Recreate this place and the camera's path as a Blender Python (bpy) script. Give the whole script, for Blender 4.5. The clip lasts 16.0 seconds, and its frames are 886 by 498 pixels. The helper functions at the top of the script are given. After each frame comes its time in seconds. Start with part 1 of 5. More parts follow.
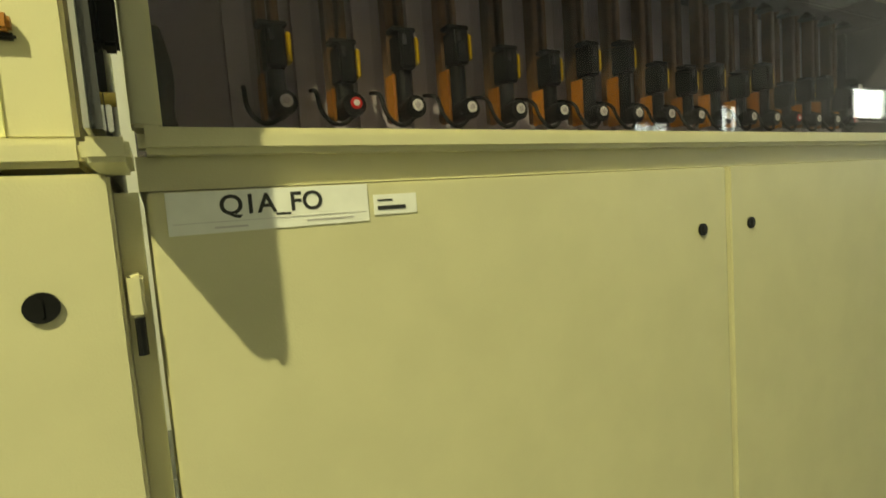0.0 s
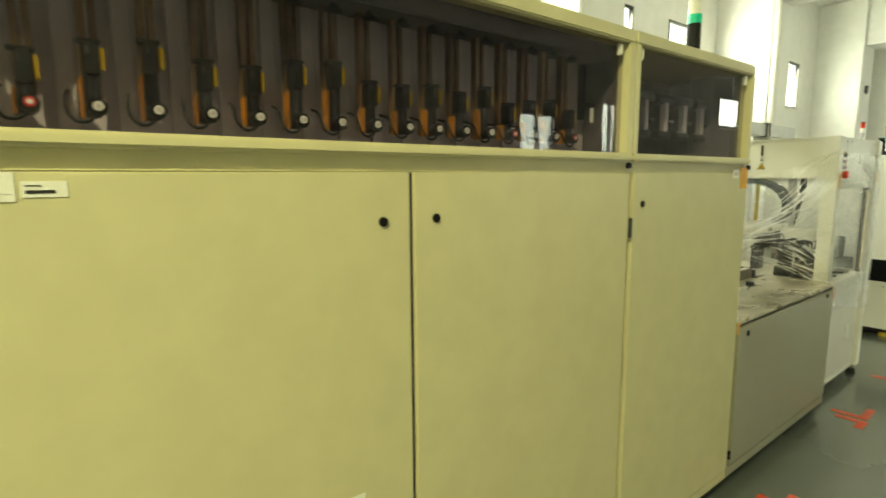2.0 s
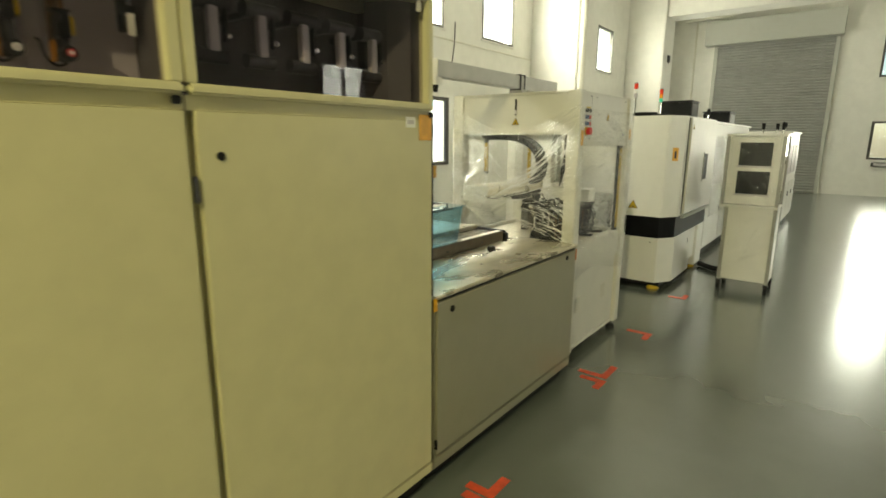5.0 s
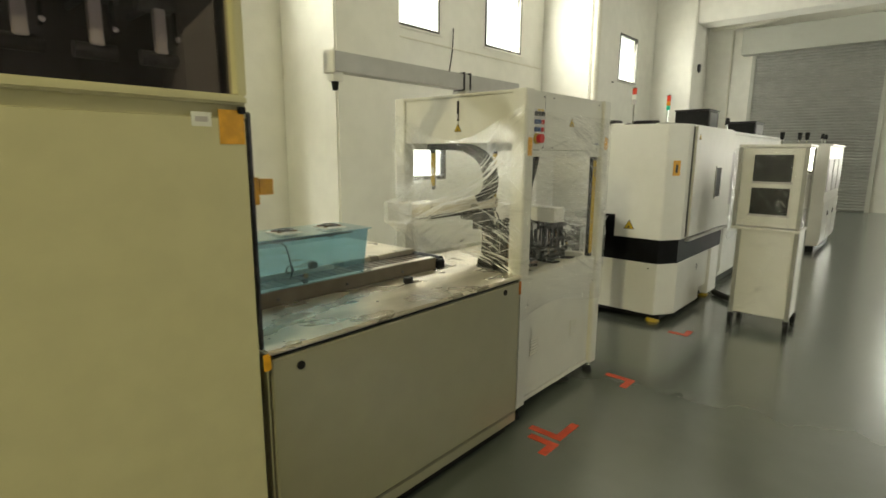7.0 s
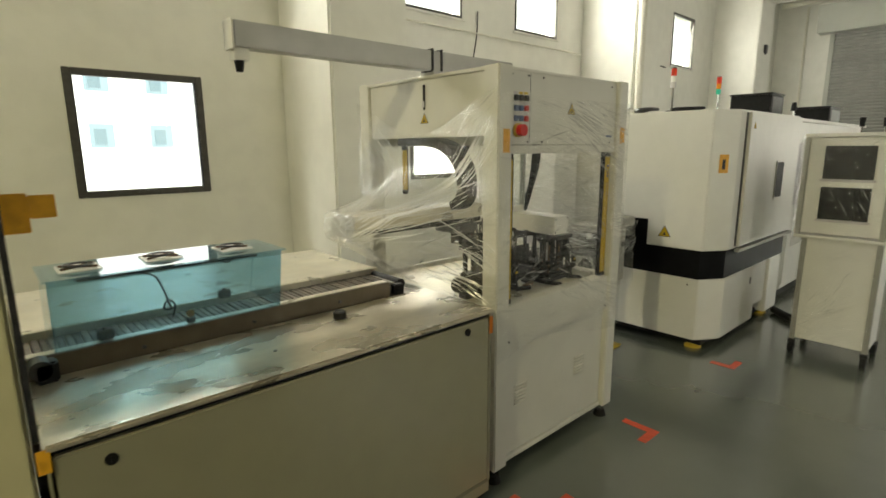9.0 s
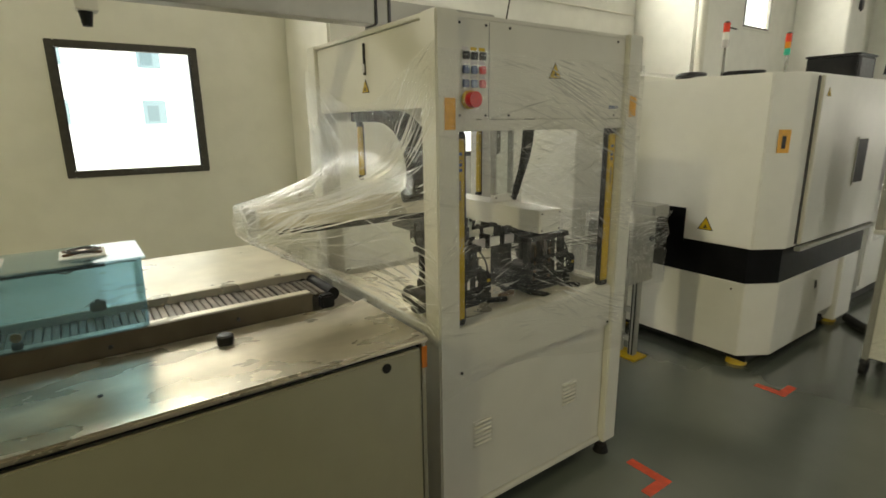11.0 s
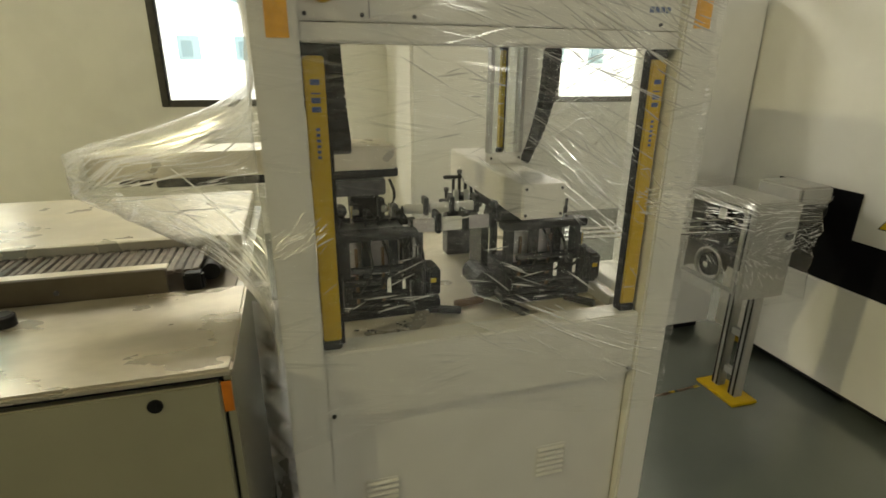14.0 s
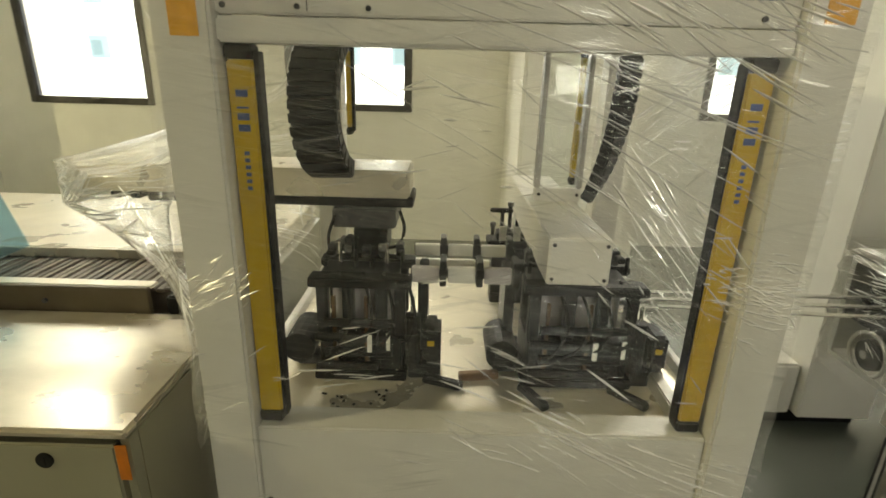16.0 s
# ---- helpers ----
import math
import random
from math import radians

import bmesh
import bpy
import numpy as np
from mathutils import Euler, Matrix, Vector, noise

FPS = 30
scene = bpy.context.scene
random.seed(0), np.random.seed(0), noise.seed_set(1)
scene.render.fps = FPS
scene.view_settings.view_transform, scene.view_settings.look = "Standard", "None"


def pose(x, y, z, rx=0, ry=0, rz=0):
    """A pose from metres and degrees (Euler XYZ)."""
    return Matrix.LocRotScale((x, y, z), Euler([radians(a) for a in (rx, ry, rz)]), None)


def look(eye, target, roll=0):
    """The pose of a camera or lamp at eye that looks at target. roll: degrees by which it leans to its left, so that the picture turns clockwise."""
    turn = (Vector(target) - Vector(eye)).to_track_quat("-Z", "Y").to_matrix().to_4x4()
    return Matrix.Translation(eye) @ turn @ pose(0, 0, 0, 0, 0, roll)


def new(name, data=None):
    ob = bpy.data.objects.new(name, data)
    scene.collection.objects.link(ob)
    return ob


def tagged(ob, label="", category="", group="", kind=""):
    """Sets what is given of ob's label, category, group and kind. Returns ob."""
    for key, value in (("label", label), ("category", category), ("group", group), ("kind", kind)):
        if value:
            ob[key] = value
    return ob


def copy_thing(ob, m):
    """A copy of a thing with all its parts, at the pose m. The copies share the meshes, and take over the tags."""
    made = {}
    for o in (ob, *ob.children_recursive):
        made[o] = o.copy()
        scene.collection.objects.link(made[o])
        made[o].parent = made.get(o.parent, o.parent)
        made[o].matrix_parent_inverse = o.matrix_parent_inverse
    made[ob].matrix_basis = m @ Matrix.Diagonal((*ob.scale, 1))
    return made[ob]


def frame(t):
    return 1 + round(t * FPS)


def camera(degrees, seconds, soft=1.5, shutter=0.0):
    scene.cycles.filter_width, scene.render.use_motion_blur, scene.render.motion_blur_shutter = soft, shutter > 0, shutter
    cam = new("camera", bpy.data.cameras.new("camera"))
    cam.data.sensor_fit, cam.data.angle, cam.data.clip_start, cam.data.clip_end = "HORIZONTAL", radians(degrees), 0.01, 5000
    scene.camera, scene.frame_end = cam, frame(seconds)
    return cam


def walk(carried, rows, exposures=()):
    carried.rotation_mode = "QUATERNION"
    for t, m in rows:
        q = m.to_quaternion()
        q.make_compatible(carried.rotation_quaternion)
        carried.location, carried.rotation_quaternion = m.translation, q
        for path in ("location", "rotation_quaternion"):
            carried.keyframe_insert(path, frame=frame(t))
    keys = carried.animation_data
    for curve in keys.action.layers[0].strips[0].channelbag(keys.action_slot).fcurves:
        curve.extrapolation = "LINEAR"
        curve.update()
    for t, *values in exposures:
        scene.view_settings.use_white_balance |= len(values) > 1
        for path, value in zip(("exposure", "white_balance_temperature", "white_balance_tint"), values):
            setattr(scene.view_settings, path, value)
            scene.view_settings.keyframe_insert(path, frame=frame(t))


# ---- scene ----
cam = camera(81.1, 16.0, 1.6, 0.5)
PATH = [
    (0, (0.592, 0.622, 1.564), (1.559, 2.364, 1.396), -4.2),
    (0.5, (0.576, 0.57, 1.552), (1.594, 2.277, 1.325), -3.3),
    (1, (0.654, 0.386, 1.557), (1.697, 2.075, 1.312), -2.0),
    (1.5, (0.752, 0.249, 1.585), (1.885, 1.874, 1.309), -0.4),
    (2, (0.851, 0.197, 1.586), (2.07, 1.758, 1.311), -0.3),
    (2.5, (0.945, 0.135, 1.575), (2.253, 1.617, 1.275), -0.7),
    (3, (1.056, 0.081, 1.547), (2.45, 1.481, 1.239), -1.5),
    (3.5, (1.233, 0.087, 1.537), (2.696, 1.41, 1.203), -1.4),
    (4, (1.392, 0.059, 1.546), (2.903, 1.32, 1.187), -0.9),
    (4.5, (1.608, 0.008, 1.534), (3.149, 1.225, 1.154), -0.4),
    (5, (1.841, -0.059, 1.534), (3.389, 1.137, 1.118), 0.3),
    (5.2, (1.941, -0.077, 1.531), (3.49, 1.115, 1.105), 0.5),
    (7.3, (2.799, -0.221, 1.505), (4.232, 1.126, 1.139), 0.2),
    (7.5, (2.881, -0.224, 1.508), (4.289, 1.143, 1.122), 0.2),
    (8, (3.059, -0.168, 1.517), (4.436, 1.227, 1.116), -0.1),
    (8.5, (3.238, -0.098, 1.508), (4.594, 1.32, 1.121), -0.3),
    (9, (3.418, -0.106, 1.517), (4.734, 1.351, 1.135), -0.4),
    (9.2, (3.491, -0.108, 1.507), (4.792, 1.365, 1.136), -0.8),
    (11.3, (4.184, 0.009, 1.518), (5.261, 1.623, 1.035), -0.7),
    (11.5, (4.254, 0.01, 1.505), (5.295, 1.648, 1.023), -0.8),
    (12, (4.419, 0.061, 1.479), (5.378, 1.74, 0.968), -1.0),
    (12.5, (4.585, 0.114, 1.471), (5.436, 1.834, 0.908), -1.1),
    (13, (4.737, 0.158, 1.463), (5.479, 1.915, 0.859), -0.8),
    (13.5, (4.909, 0.195, 1.463), (5.523, 1.987, 0.822), -0.3),
    (14, (5.046, 0.261, 1.45), (5.569, 2.075, 0.788), 0.4),
    (14.5, (5.158, 0.358, 1.447), (5.585, 2.188, 0.76), 1.0),
    (15, (5.241, 0.453, 1.448), (5.552, 2.299, 0.744), 1.3),
    (15.5, (5.307, 0.498, 1.438), (5.482, 2.379, 0.781), 1.5),
    (16, (5.404, 0.525, 1.459), (5.403, 2.418, 0.814), 1.6),
]
EXPOSURES = [  # seconds, stops, kelvin, tint
    (0.0, 0.90, 6650, -5), (1.2, 1.14, 6800, -8), (3.0, 1.12, 7050, -7), (5.0, 0.88, 7100, 1),
    (7.3, 0.64, 6750, 6), (9.0, 0.54, 6750, 8), (12.5, 0.30, 6850, 8), (14.5, 0.65, 7050, 8), (16.0, 0.80, 7100, 8),
]
walk(cam, [(t, look(eye, target, roll)) for t, eye, target, roll in PATH], EXPOSURES)

# ---- light ----
world = bpy.data.worlds.new("sky")
scene.world = world
world.use_nodes = True
wn = world.node_tree
sky = wn.nodes.new("ShaderNodeTexSky")
sky.sky_type = "NISHITA"
sky.sun_disc = False
sky.sun_elevation, sky.sun_rotation = radians(48), radians(150)
wn.links.new(sky.outputs[0], wn.nodes["Background"].inputs[0])
wn.nodes["Background"].inputs[1].default_value = 0.10

sun = new("sun", bpy.data.lights.new("sun", "SUN"))
sun.data.energy, sun.data.angle, sun.data.color = 1.2, radians(14), (1.0, 0.96, 0.9)
sun.matrix_world = look((0, 0, 0), (-0.33, 0.58, -0.74))


def window_light(x, y, z, w, h, aim, watts, colour=(1.0, 0.97, 0.88)):
    """Sky light that enters by one window."""
    lamp = bpy.data.lights.new("window_light", "AREA")
    lamp.shape, lamp.size, lamp.size_y = "RECTANGLE", w, h
    lamp.energy, lamp.color = watts, colour
    ob = new("window_light", lamp)
    ob.matrix_world = look((x, y, z), (x + aim[0], y + aim[1], z + aim[2]))
    return ob


# ---- materials ----
def material(name, base, rough=0.5, metal=0.0, grain=0.0, grain_scale=60.0, stain=0.0, stain_scale=3.0, dirt=(0.2, 0.17, 0.12),
             bump=0.0, bump_scale=200.0, coat=0.0, coat_rough=0.08, rough_var=0.0, stretch=(1, 1, 1), rand=0.0, spec=0.5):
    m = bpy.data.materials.new(name)
    m.use_nodes = True
    t = m.node_tree
    b = t.nodes["Principled BSDF"]
    b.inputs["Roughness"].default_value, b.inputs["Metallic"].default_value = rough, metal
    b.inputs["Coat Weight"].default_value, b.inputs["Coat Roughness"].default_value = coat, coat_rough
    b.inputs["Specular IOR Level"].default_value = spec
    coord = t.nodes.new("ShaderNodeNewGeometry")
    mp = t.nodes.new("ShaderNodeMapping")
    mp.inputs["Scale"].default_value = stretch
    t.links.new(coord.outputs["Position"], mp.inputs["Vector"])

    def noise_of(scale, detail=4.0):
        n = t.nodes.new("ShaderNodeTexNoise")
        n.inputs["Scale"].default_value, n.inputs["Detail"].default_value = scale, detail
        t.links.new(mp.outputs[0], n.inputs["Vector"])
        return n.outputs["Fac"]

    def ramp(src, lo, hi, a, c):
        r = t.nodes.new("ShaderNodeMapRange")
        r.interpolation_type = "SMOOTHSTEP"
        r.inputs[1].default_value, r.inputs[2].default_value, r.inputs[3].default_value, r.inputs[4].default_value = lo, hi, a, c
        t.links.new(src, r.inputs[0])
        return r.outputs[0]

    def mix(fac, a, c, mode="MIX"):
        n = t.nodes.new("ShaderNodeMix")
        n.data_type, n.blend_type = "RGBA", mode
        for k, v in ((0, fac), (6, a), (7, c)):
            if isinstance(v, bpy.types.NodeSocket):
                t.links.new(v, n.inputs[k])
            else:
                n.inputs[k].default_value = v if k == 0 else (*v, 1.0)
        return n.outputs[2]

    col = mix(0.0, base, base)
    if grain:
        col = mix(ramp(noise_of(grain_scale), 0.3, 0.7, 0.0, 1.0), tuple(c * (1 - grain) for c in base), tuple(min(1, c * (1 + grain)) for c in base))
    if stain:
        col = mix(ramp(noise_of(stain_scale, 6.0), 0.38, 0.86, 0.0, stain), col, dirt)
    if rand:
        info = t.nodes.new("ShaderNodeObjectInfo")
        k = ramp(info.outputs["Random"], 0, 1, 1 - rand, 1 + rand)
        cmb = t.nodes.new("ShaderNodeCombineColor")
        for i in range(3):
            t.links.new(k, cmb.inputs[i])
        col = mix(1.0, col, cmb.outputs[0], "MULTIPLY")
    t.links.new(col, b.inputs["Base Color"])
    if rough_var:
        t.links.new(ramp(noise_of(stain_scale * 2.3, 5.0), 0.3, 0.7, max(0.02, rough - rough_var), rough + rough_var), b.inputs["Roughness"])
    if bump:
        n = t.nodes.new("ShaderNodeBump")
        n.inputs["Strength"].default_value, n.inputs["Distance"].default_value = bump, 0.002
        t.links.new(noise_of(bump_scale), n.inputs["Height"])
        t.links.new(n.outputs[0], b.inputs["Normal"])
    return m


def clear(name, tint, haze=0.0, haze_colour=(0.8, 0.8, 0.78), ior=1.45, rough=0.02, streaks=0.0, wrinkle=0.0, gloss=1.0, through_light=0.0, veil=0.0):
    """A thin clear sheet: lets light through with a tint, shines by Fresnel, and may be hazy or creased."""
    m = bpy.data.materials.new(name)
    m.use_nodes = True
    t = m.node_tree
    t.nodes.remove(t.nodes["Principled BSDF"])
    out = t.nodes["Material Output"]
    tr, gl, df = (t.nodes.new("ShaderNodeBsdf" + k) for k in ("Transparent", "Glossy", "Diffuse"))
    tr.inputs[0].default_value, df.inputs[0].default_value = (*tint, 1), (*haze_colour, 1)
    gl.inputs["Roughness"].default_value, gl.inputs[0].default_value = rough, (1, 1, 1, 1)
    facing = t.nodes.new("ShaderNodeLayerWeight")
    facing.inputs[0].default_value = 0.5
    f0 = ((ior - 1) / (ior + 1)) ** 2

    def math_node(op, x, y):
        n = t.nodes.new("ShaderNodeMath")
        n.operation, n.use_clamp = op, op == "ADD"
        for i, v in enumerate((x, y)):
            if isinstance(v, bpy.types.NodeSocket):
                t.links.new(v, n.inputs[i])
            else:
                n.inputs[i].default_value = v
        return n.outputs[0]

    schlick = math_node("ADD", math_node("MULTIPLY", math_node("POWER", facing.outputs["Facing"], 5.0), 1 - f0), f0 * gloss)
    hazed, shine = t.nodes.new("ShaderNodeMixShader"), t.nodes.new("ShaderNodeMixShader")
    hazed.inputs[0].default_value = haze
    t.links.new(tr.outputs[0], hazed.inputs[1])
    tl, both = t.nodes.new("ShaderNodeBsdfTranslucent"), t.nodes.new("ShaderNodeMixShader")
    tl.inputs[0].default_value = (*haze_colour, 1)
    both.inputs[0].default_value = through_light
    t.links.new(df.outputs[0], both.inputs[1])
    t.links.new(tl.outputs[0], both.inputs[2])
    t.links.new(both.outputs[0], hazed.inputs[2])
    t.links.new(schlick, shine.inputs[0])
    t.links.new(hazed.outputs[0], shine.inputs[1])
    t.links.new(gl.outputs[0], shine.inputs[2])
    t.links.new(shine.outputs[0], out.inputs[0])
    if wrinkle or streaks:
        pos = t.nodes.new("ShaderNodeNewGeometry")

        def field(scale, stretch, turn, detail, distortion):
            mp = t.nodes.new("ShaderNodeMapping")
            mp.vector_type = "TEXTURE"
            mp.inputs["Rotation"].default_value, mp.inputs["Scale"].default_value = turn, stretch
            t.links.new(pos.outputs["Position"], mp.inputs[0])
            n = t.nodes.new("ShaderNodeTexNoise")
            n.inputs["Scale"].default_value, n.inputs["Detail"].default_value, n.inputs["Distortion"].default_value = scale, detail, distortion
            t.links.new(mp.outputs[0], n.inputs[0])
            return n.outputs["Fac"]

        def span(src, lo, hi, p, q):
            r = t.nodes.new("ShaderNodeMapRange")
            r.inputs[1].default_value, r.inputs[2].default_value, r.inputs[3].default_value, r.inputs[4].default_value = lo, hi, p, q
            t.links.new(src, r.inputs[0])
            return r.outputs[0]

        lines_a = field(120.0, (34.0, 34.0, 1.0), (-0.55, 0.30, 0.2), 3.0, 1.0)
        lines_b = field(95.0, (26.0, 26.0, 1.0), (0.20, -0.22, 0.0), 3.0, 0.9)
        patch = span(field(4.5, (1, 1, 1), (0, 0, 0), 2.0, 0.3), 0.42, 0.60, 0.04, 1.0)
        lines = math_node("MAXIMUM", span(lines_a, 0.58, 0.72, 0.0, 1.0), span(lines_b, 0.60, 0.74, 0.0, 1.0))
        cloud = span(field(3.1, (1.6, 1.6, 0.8), (0.2, 0.5, 0.3), 4.0, 0.8), 0.45, 0.66, haze, haze + veil)
        t.links.new(math_node("ADD", math_node("MULTIPLY", math_node("MULTIPLY", lines, patch), streaks), cloud), hazed.inputs[0])
        bp = t.nodes.new("ShaderNodeBump")
        bp.inputs["Strength"].default_value, bp.inputs["Distance"].default_value = wrinkle, 0.012
        t.links.new(math_node("ADD", math_node("MULTIPLY", lines, 1.2), math_node("ADD", lines_a, math_node("MULTIPLY", field(11.0, (1, 1, 0.5), (0.3, 0.4, 0), 3.0, 1.0), 0.45))), bp.inputs["Height"])
        t.links.new(bp.outputs[0], gl.inputs["Normal"])
    return m


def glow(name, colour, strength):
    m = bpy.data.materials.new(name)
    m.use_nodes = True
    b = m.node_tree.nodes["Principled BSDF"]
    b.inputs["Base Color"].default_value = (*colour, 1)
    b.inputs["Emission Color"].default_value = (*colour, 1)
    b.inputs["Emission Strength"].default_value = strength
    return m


BEIGE = material("beige_paint", (0.60, 0.565, 0.345), 0.42, grain=0.03, grain_scale=9, stain=0.10, stain_scale=2.2, dirt=(0.42, 0.40, 0.27), bump=0.12, bump_scale=420)
WHITE = material("white_powder_coat", (0.78, 0.77, 0.72), 0.38, grain=0.02, grain_scale=8, stain=0.08, stain_scale=2.0, dirt=(0.5, 0.48, 0.42), bump=0.08, bump_scale=380)
# Darker copy of the beige paint, with the bench's dimmer light in it.
BENCH_SHADED = material("beige_paint_shaded", (0.28, 0.266, 0.172), 0.34, grain=0.03, grain_scale=9, stain=0.14, stain_scale=2.2, dirt=(0.215, 0.20, 0.132), bump=0.10, bump_scale=420, spec=0.9, coat=1.0, coat_rough=0.38)
# Grey for the out-of-view walls, chosen to cut bounce light and pane reflections.
DIMMED_WALL = material("dimmed_wall", (0.25, 0.245, 0.215), 0.8, grain=0.05, grain_scale=4, stain=0.2, stain_scale=1.0, dirt=(0.17, 0.165, 0.14), bump=0.2, bump_scale=90)
# Darker copy of the white coat that tones the station's brightness down.
STATION = material("white_coat_dimmed", (0.66, 0.65, 0.59), 0.40, grain=0.02, grain_scale=8, stain=0.10, stain_scale=2.4, dirt=(0.46, 0.44, 0.37), bump=0.08, bump_scale=380)
PLASTER = material("plaster", (0.83, 0.822, 0.76), 0.85, grain=0.025, grain_scale=5, stain=0.10, stain_scale=1.1, dirt=(0.6, 0.57, 0.48), bump=0.25, bump_scale=90)
EPOXY = material("epoxy_floor", (0.099, 0.113, 0.098), 0.26, grain=0.05, grain_scale=2.5, stain=0.2, stain_scale=1.7, dirt=(0.088, 0.10, 0.086), rough_var=0.012, bump=0.03, bump_scale=14, coat=0.75, coat_rough=0.17, spec=0.8)
STEEL = material("stained_steel", (0.63, 0.58, 0.475), 0.29, 0.65, grain=0.12, grain_scale=11, stain=0.85, stain_scale=3.8, dirt=(0.19, 0.155, 0.095), rough_var=0.04, bump=0.03, bump_scale=260, stretch=(0.6, 1.0, 1.0))
# Steel darkened to brown, with the front rail's shade in the colour.
RAIL_SHADED = material("brown_steel_shaded", (0.13, 0.108, 0.075), 0.45, 0.6, grain=0.12, grain_scale=12, stain=0.4, stain_scale=6, dirt=(0.10, 0.085, 0.06))
PALE_STEEL = material("pale_steel", (0.74, 0.69, 0.56), 0.34, 0.45, grain=0.08, grain_scale=6, stain=0.45, stain_scale=3.5, dirt=(0.42, 0.37, 0.27), rough_var=0.08)
ALU = material("brushed_aluminium", (0.42, 0.415, 0.385), 0.42, 0.5, grain=0.04, grain_scale=14, stain=0.15, stain_scale=5, dirt=(0.30, 0.29, 0.26), rough_var=0.06)
CHROME = material("chrome", (0.8, 0.8, 0.8), 0.12, 1.0, grain=0.03)
BLACK = material("black_plastic", (0.006, 0.006, 0.0065), 0.48, grain=0.3, grain_scale=30, bump=0.1, spec=0.25)
ANODISED = material("black_anodised", (0.013, 0.0135, 0.016), 0.40, 0.15, grain=0.3, grain_scale=50, rand=0.5, spec=0.3)
IRON = material("dark_machined_steel", (0.075, 0.075, 0.08), 0.36, 0.7, grain=0.25, grain_scale=40, rand=0.4)
DARKBAND = material("black_panel", (0.005, 0.005, 0.006), 0.45, grain=0.2, grain_scale=10, spec=0.12)
RUBBER = material("rubber", (0.012, 0.012, 0.012), 0.7, grain=0.3, bump=0.2, spec=0.25)
BROWN = material("brown_anodised_rail", (0.155, 0.095, 0.05), 0.35, 0.55, grain=0.2, grain_scale=30, rand=0.25)
ORANGE = material("orange_bracket", (0.32, 0.125, 0.010), 0.45, grain=0.15, grain_scale=25, rand=0.3)
YELLOW = material("yellow_paint", (0.52, 0.345, 0.004), 0.40, grain=0.08, grain_scale=18, stain=0.15, stain_scale=9, dirt=(0.3, 0.19, 0.01))
TAPE = material("orange_tape", (0.72, 0.36, 0.02), 0.4, grain=0.12, grain_scale=30, bump=0.3, bump_scale=60)
REDTAPE = material("red_floor_tape", (0.60, 0.065, 0.02), 0.35, grain=0.15, grain_scale=22, stain=0.4, stain_scale=14, dirt=(0.25, 0.08, 0.05))
RED = material("red_plastic", (0.55, 0.02, 0.015), 0.3, grain=0.1)
GREEN = material("green_lens", (0.02, 0.55, 0.36), 0.3, grain=0.1)
LENS_RED = material("red_lens", (0.75, 0.05, 0.02), 0.25, grain=0.1)
LENS_AMBER = material("amber_lens", (0.8, 0.28, 0.02), 0.25, grain=0.1)
BLUE_BUTTON = material("blue_button", (0.05, 0.09, 0.22), 0.35, grain=0.1)
PLATE = material("grey_back_plate", (0.46, 0.42, 0.445), 0.5, grain=0.05, grain_scale=6, stain=0.25, stain_scale=5, dirt=(0.27, 0.24, 0.26))
STRIP = material("pale_grey_strip", (0.55, 0.52, 0.525), 0.45, 0.2, grain=0.06, grain_scale=10)
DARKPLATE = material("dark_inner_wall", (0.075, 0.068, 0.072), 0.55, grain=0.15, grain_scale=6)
SHUTTER = material("grey_shutter_slat", (0.37, 0.375, 0.35), 0.45, 0.2, grain=0.06, grain_scale=4, stain=0.25, stain_scale=1.5, dirt=(0.27, 0.27, 0.25))
HOUSING = material("shutter_housing_paint", (0.52, 0.53, 0.48), 0.5, grain=0.04, grain_scale=3, stain=0.2)
FRAME = material("dark_window_frame", (0.085, 0.08, 0.07), 0.45, 0.5, grain=0.12, grain_scale=20)
PAPER = material("white_sticker", (0.80, 0.80, 0.74), 0.5, grain=0.03, grain_scale=40)
INK = material("black_ink", (0.02, 0.02, 0.02), 0.6, grain=0.1)
PIPE = material("cream_pipe_paint", (0.76, 0.74, 0.64), 0.4, grain=0.03, stain=0.12)
# Facade surfaces emit, in place of daylight falling on them.
FACADE = glow("facade_glow", (1.0, 0.985, 0.95), 1.05)
FACADE_WINDOW = glow("facade_window_glow", (0.34, 0.45, 0.48), 0.7)
FACADE_SHADE = glow("facade_leaf_glow", (0.22, 0.31, 0.34), 0.7)
SMOKED = clear("smoked_acrylic", (0.80, 0.77, 0.80), ior=1.5, gloss=0.5)
WINDOW_GLASS = clear("window_glass", (0.95, 0.97, 0.96), ior=1.45)
BLUE_ACRYLIC = clear("blue_acrylic", (0.72, 0.86, 0.92), haze=0.07, haze_colour=(0.50, 0.70, 0.80), ior=1.5, gloss=1.3)
CLEAR_EDGE = clear("dark_smoked_panel", (0.30, 0.30, 0.31), haze=0.55, haze_colour=(0.10, 0.10, 0.105), ior=1.5)
# Film streaks and creases carry white haze in place of specular glints.
FILM = clear("stretch_film", (0.985, 0.985, 0.98), haze=0.006, haze_colour=(0.97, 0.96, 0.92), ior=1.42, rough=0.10, streaks=0.26, wrinkle=1.0, gloss=2.6, through_light=0.4, veil=0.05)
FILM_THICK = clear("layered_stretch_film", (0.97, 0.97, 0.965), haze=0.015, haze_colour=(0.97, 0.96, 0.92), ior=1.45, rough=0.12, streaks=0.30, wrinkle=1.0, gloss=3.0, through_light=0.4, veil=0.035)
FOLD = clear("film_crease_glint", (0.98, 0.98, 0.97), haze=0.72, haze_colour=(1.0, 0.99, 0.95), ior=1.5, rough=0.26, gloss=9.0, through_light=0.6)
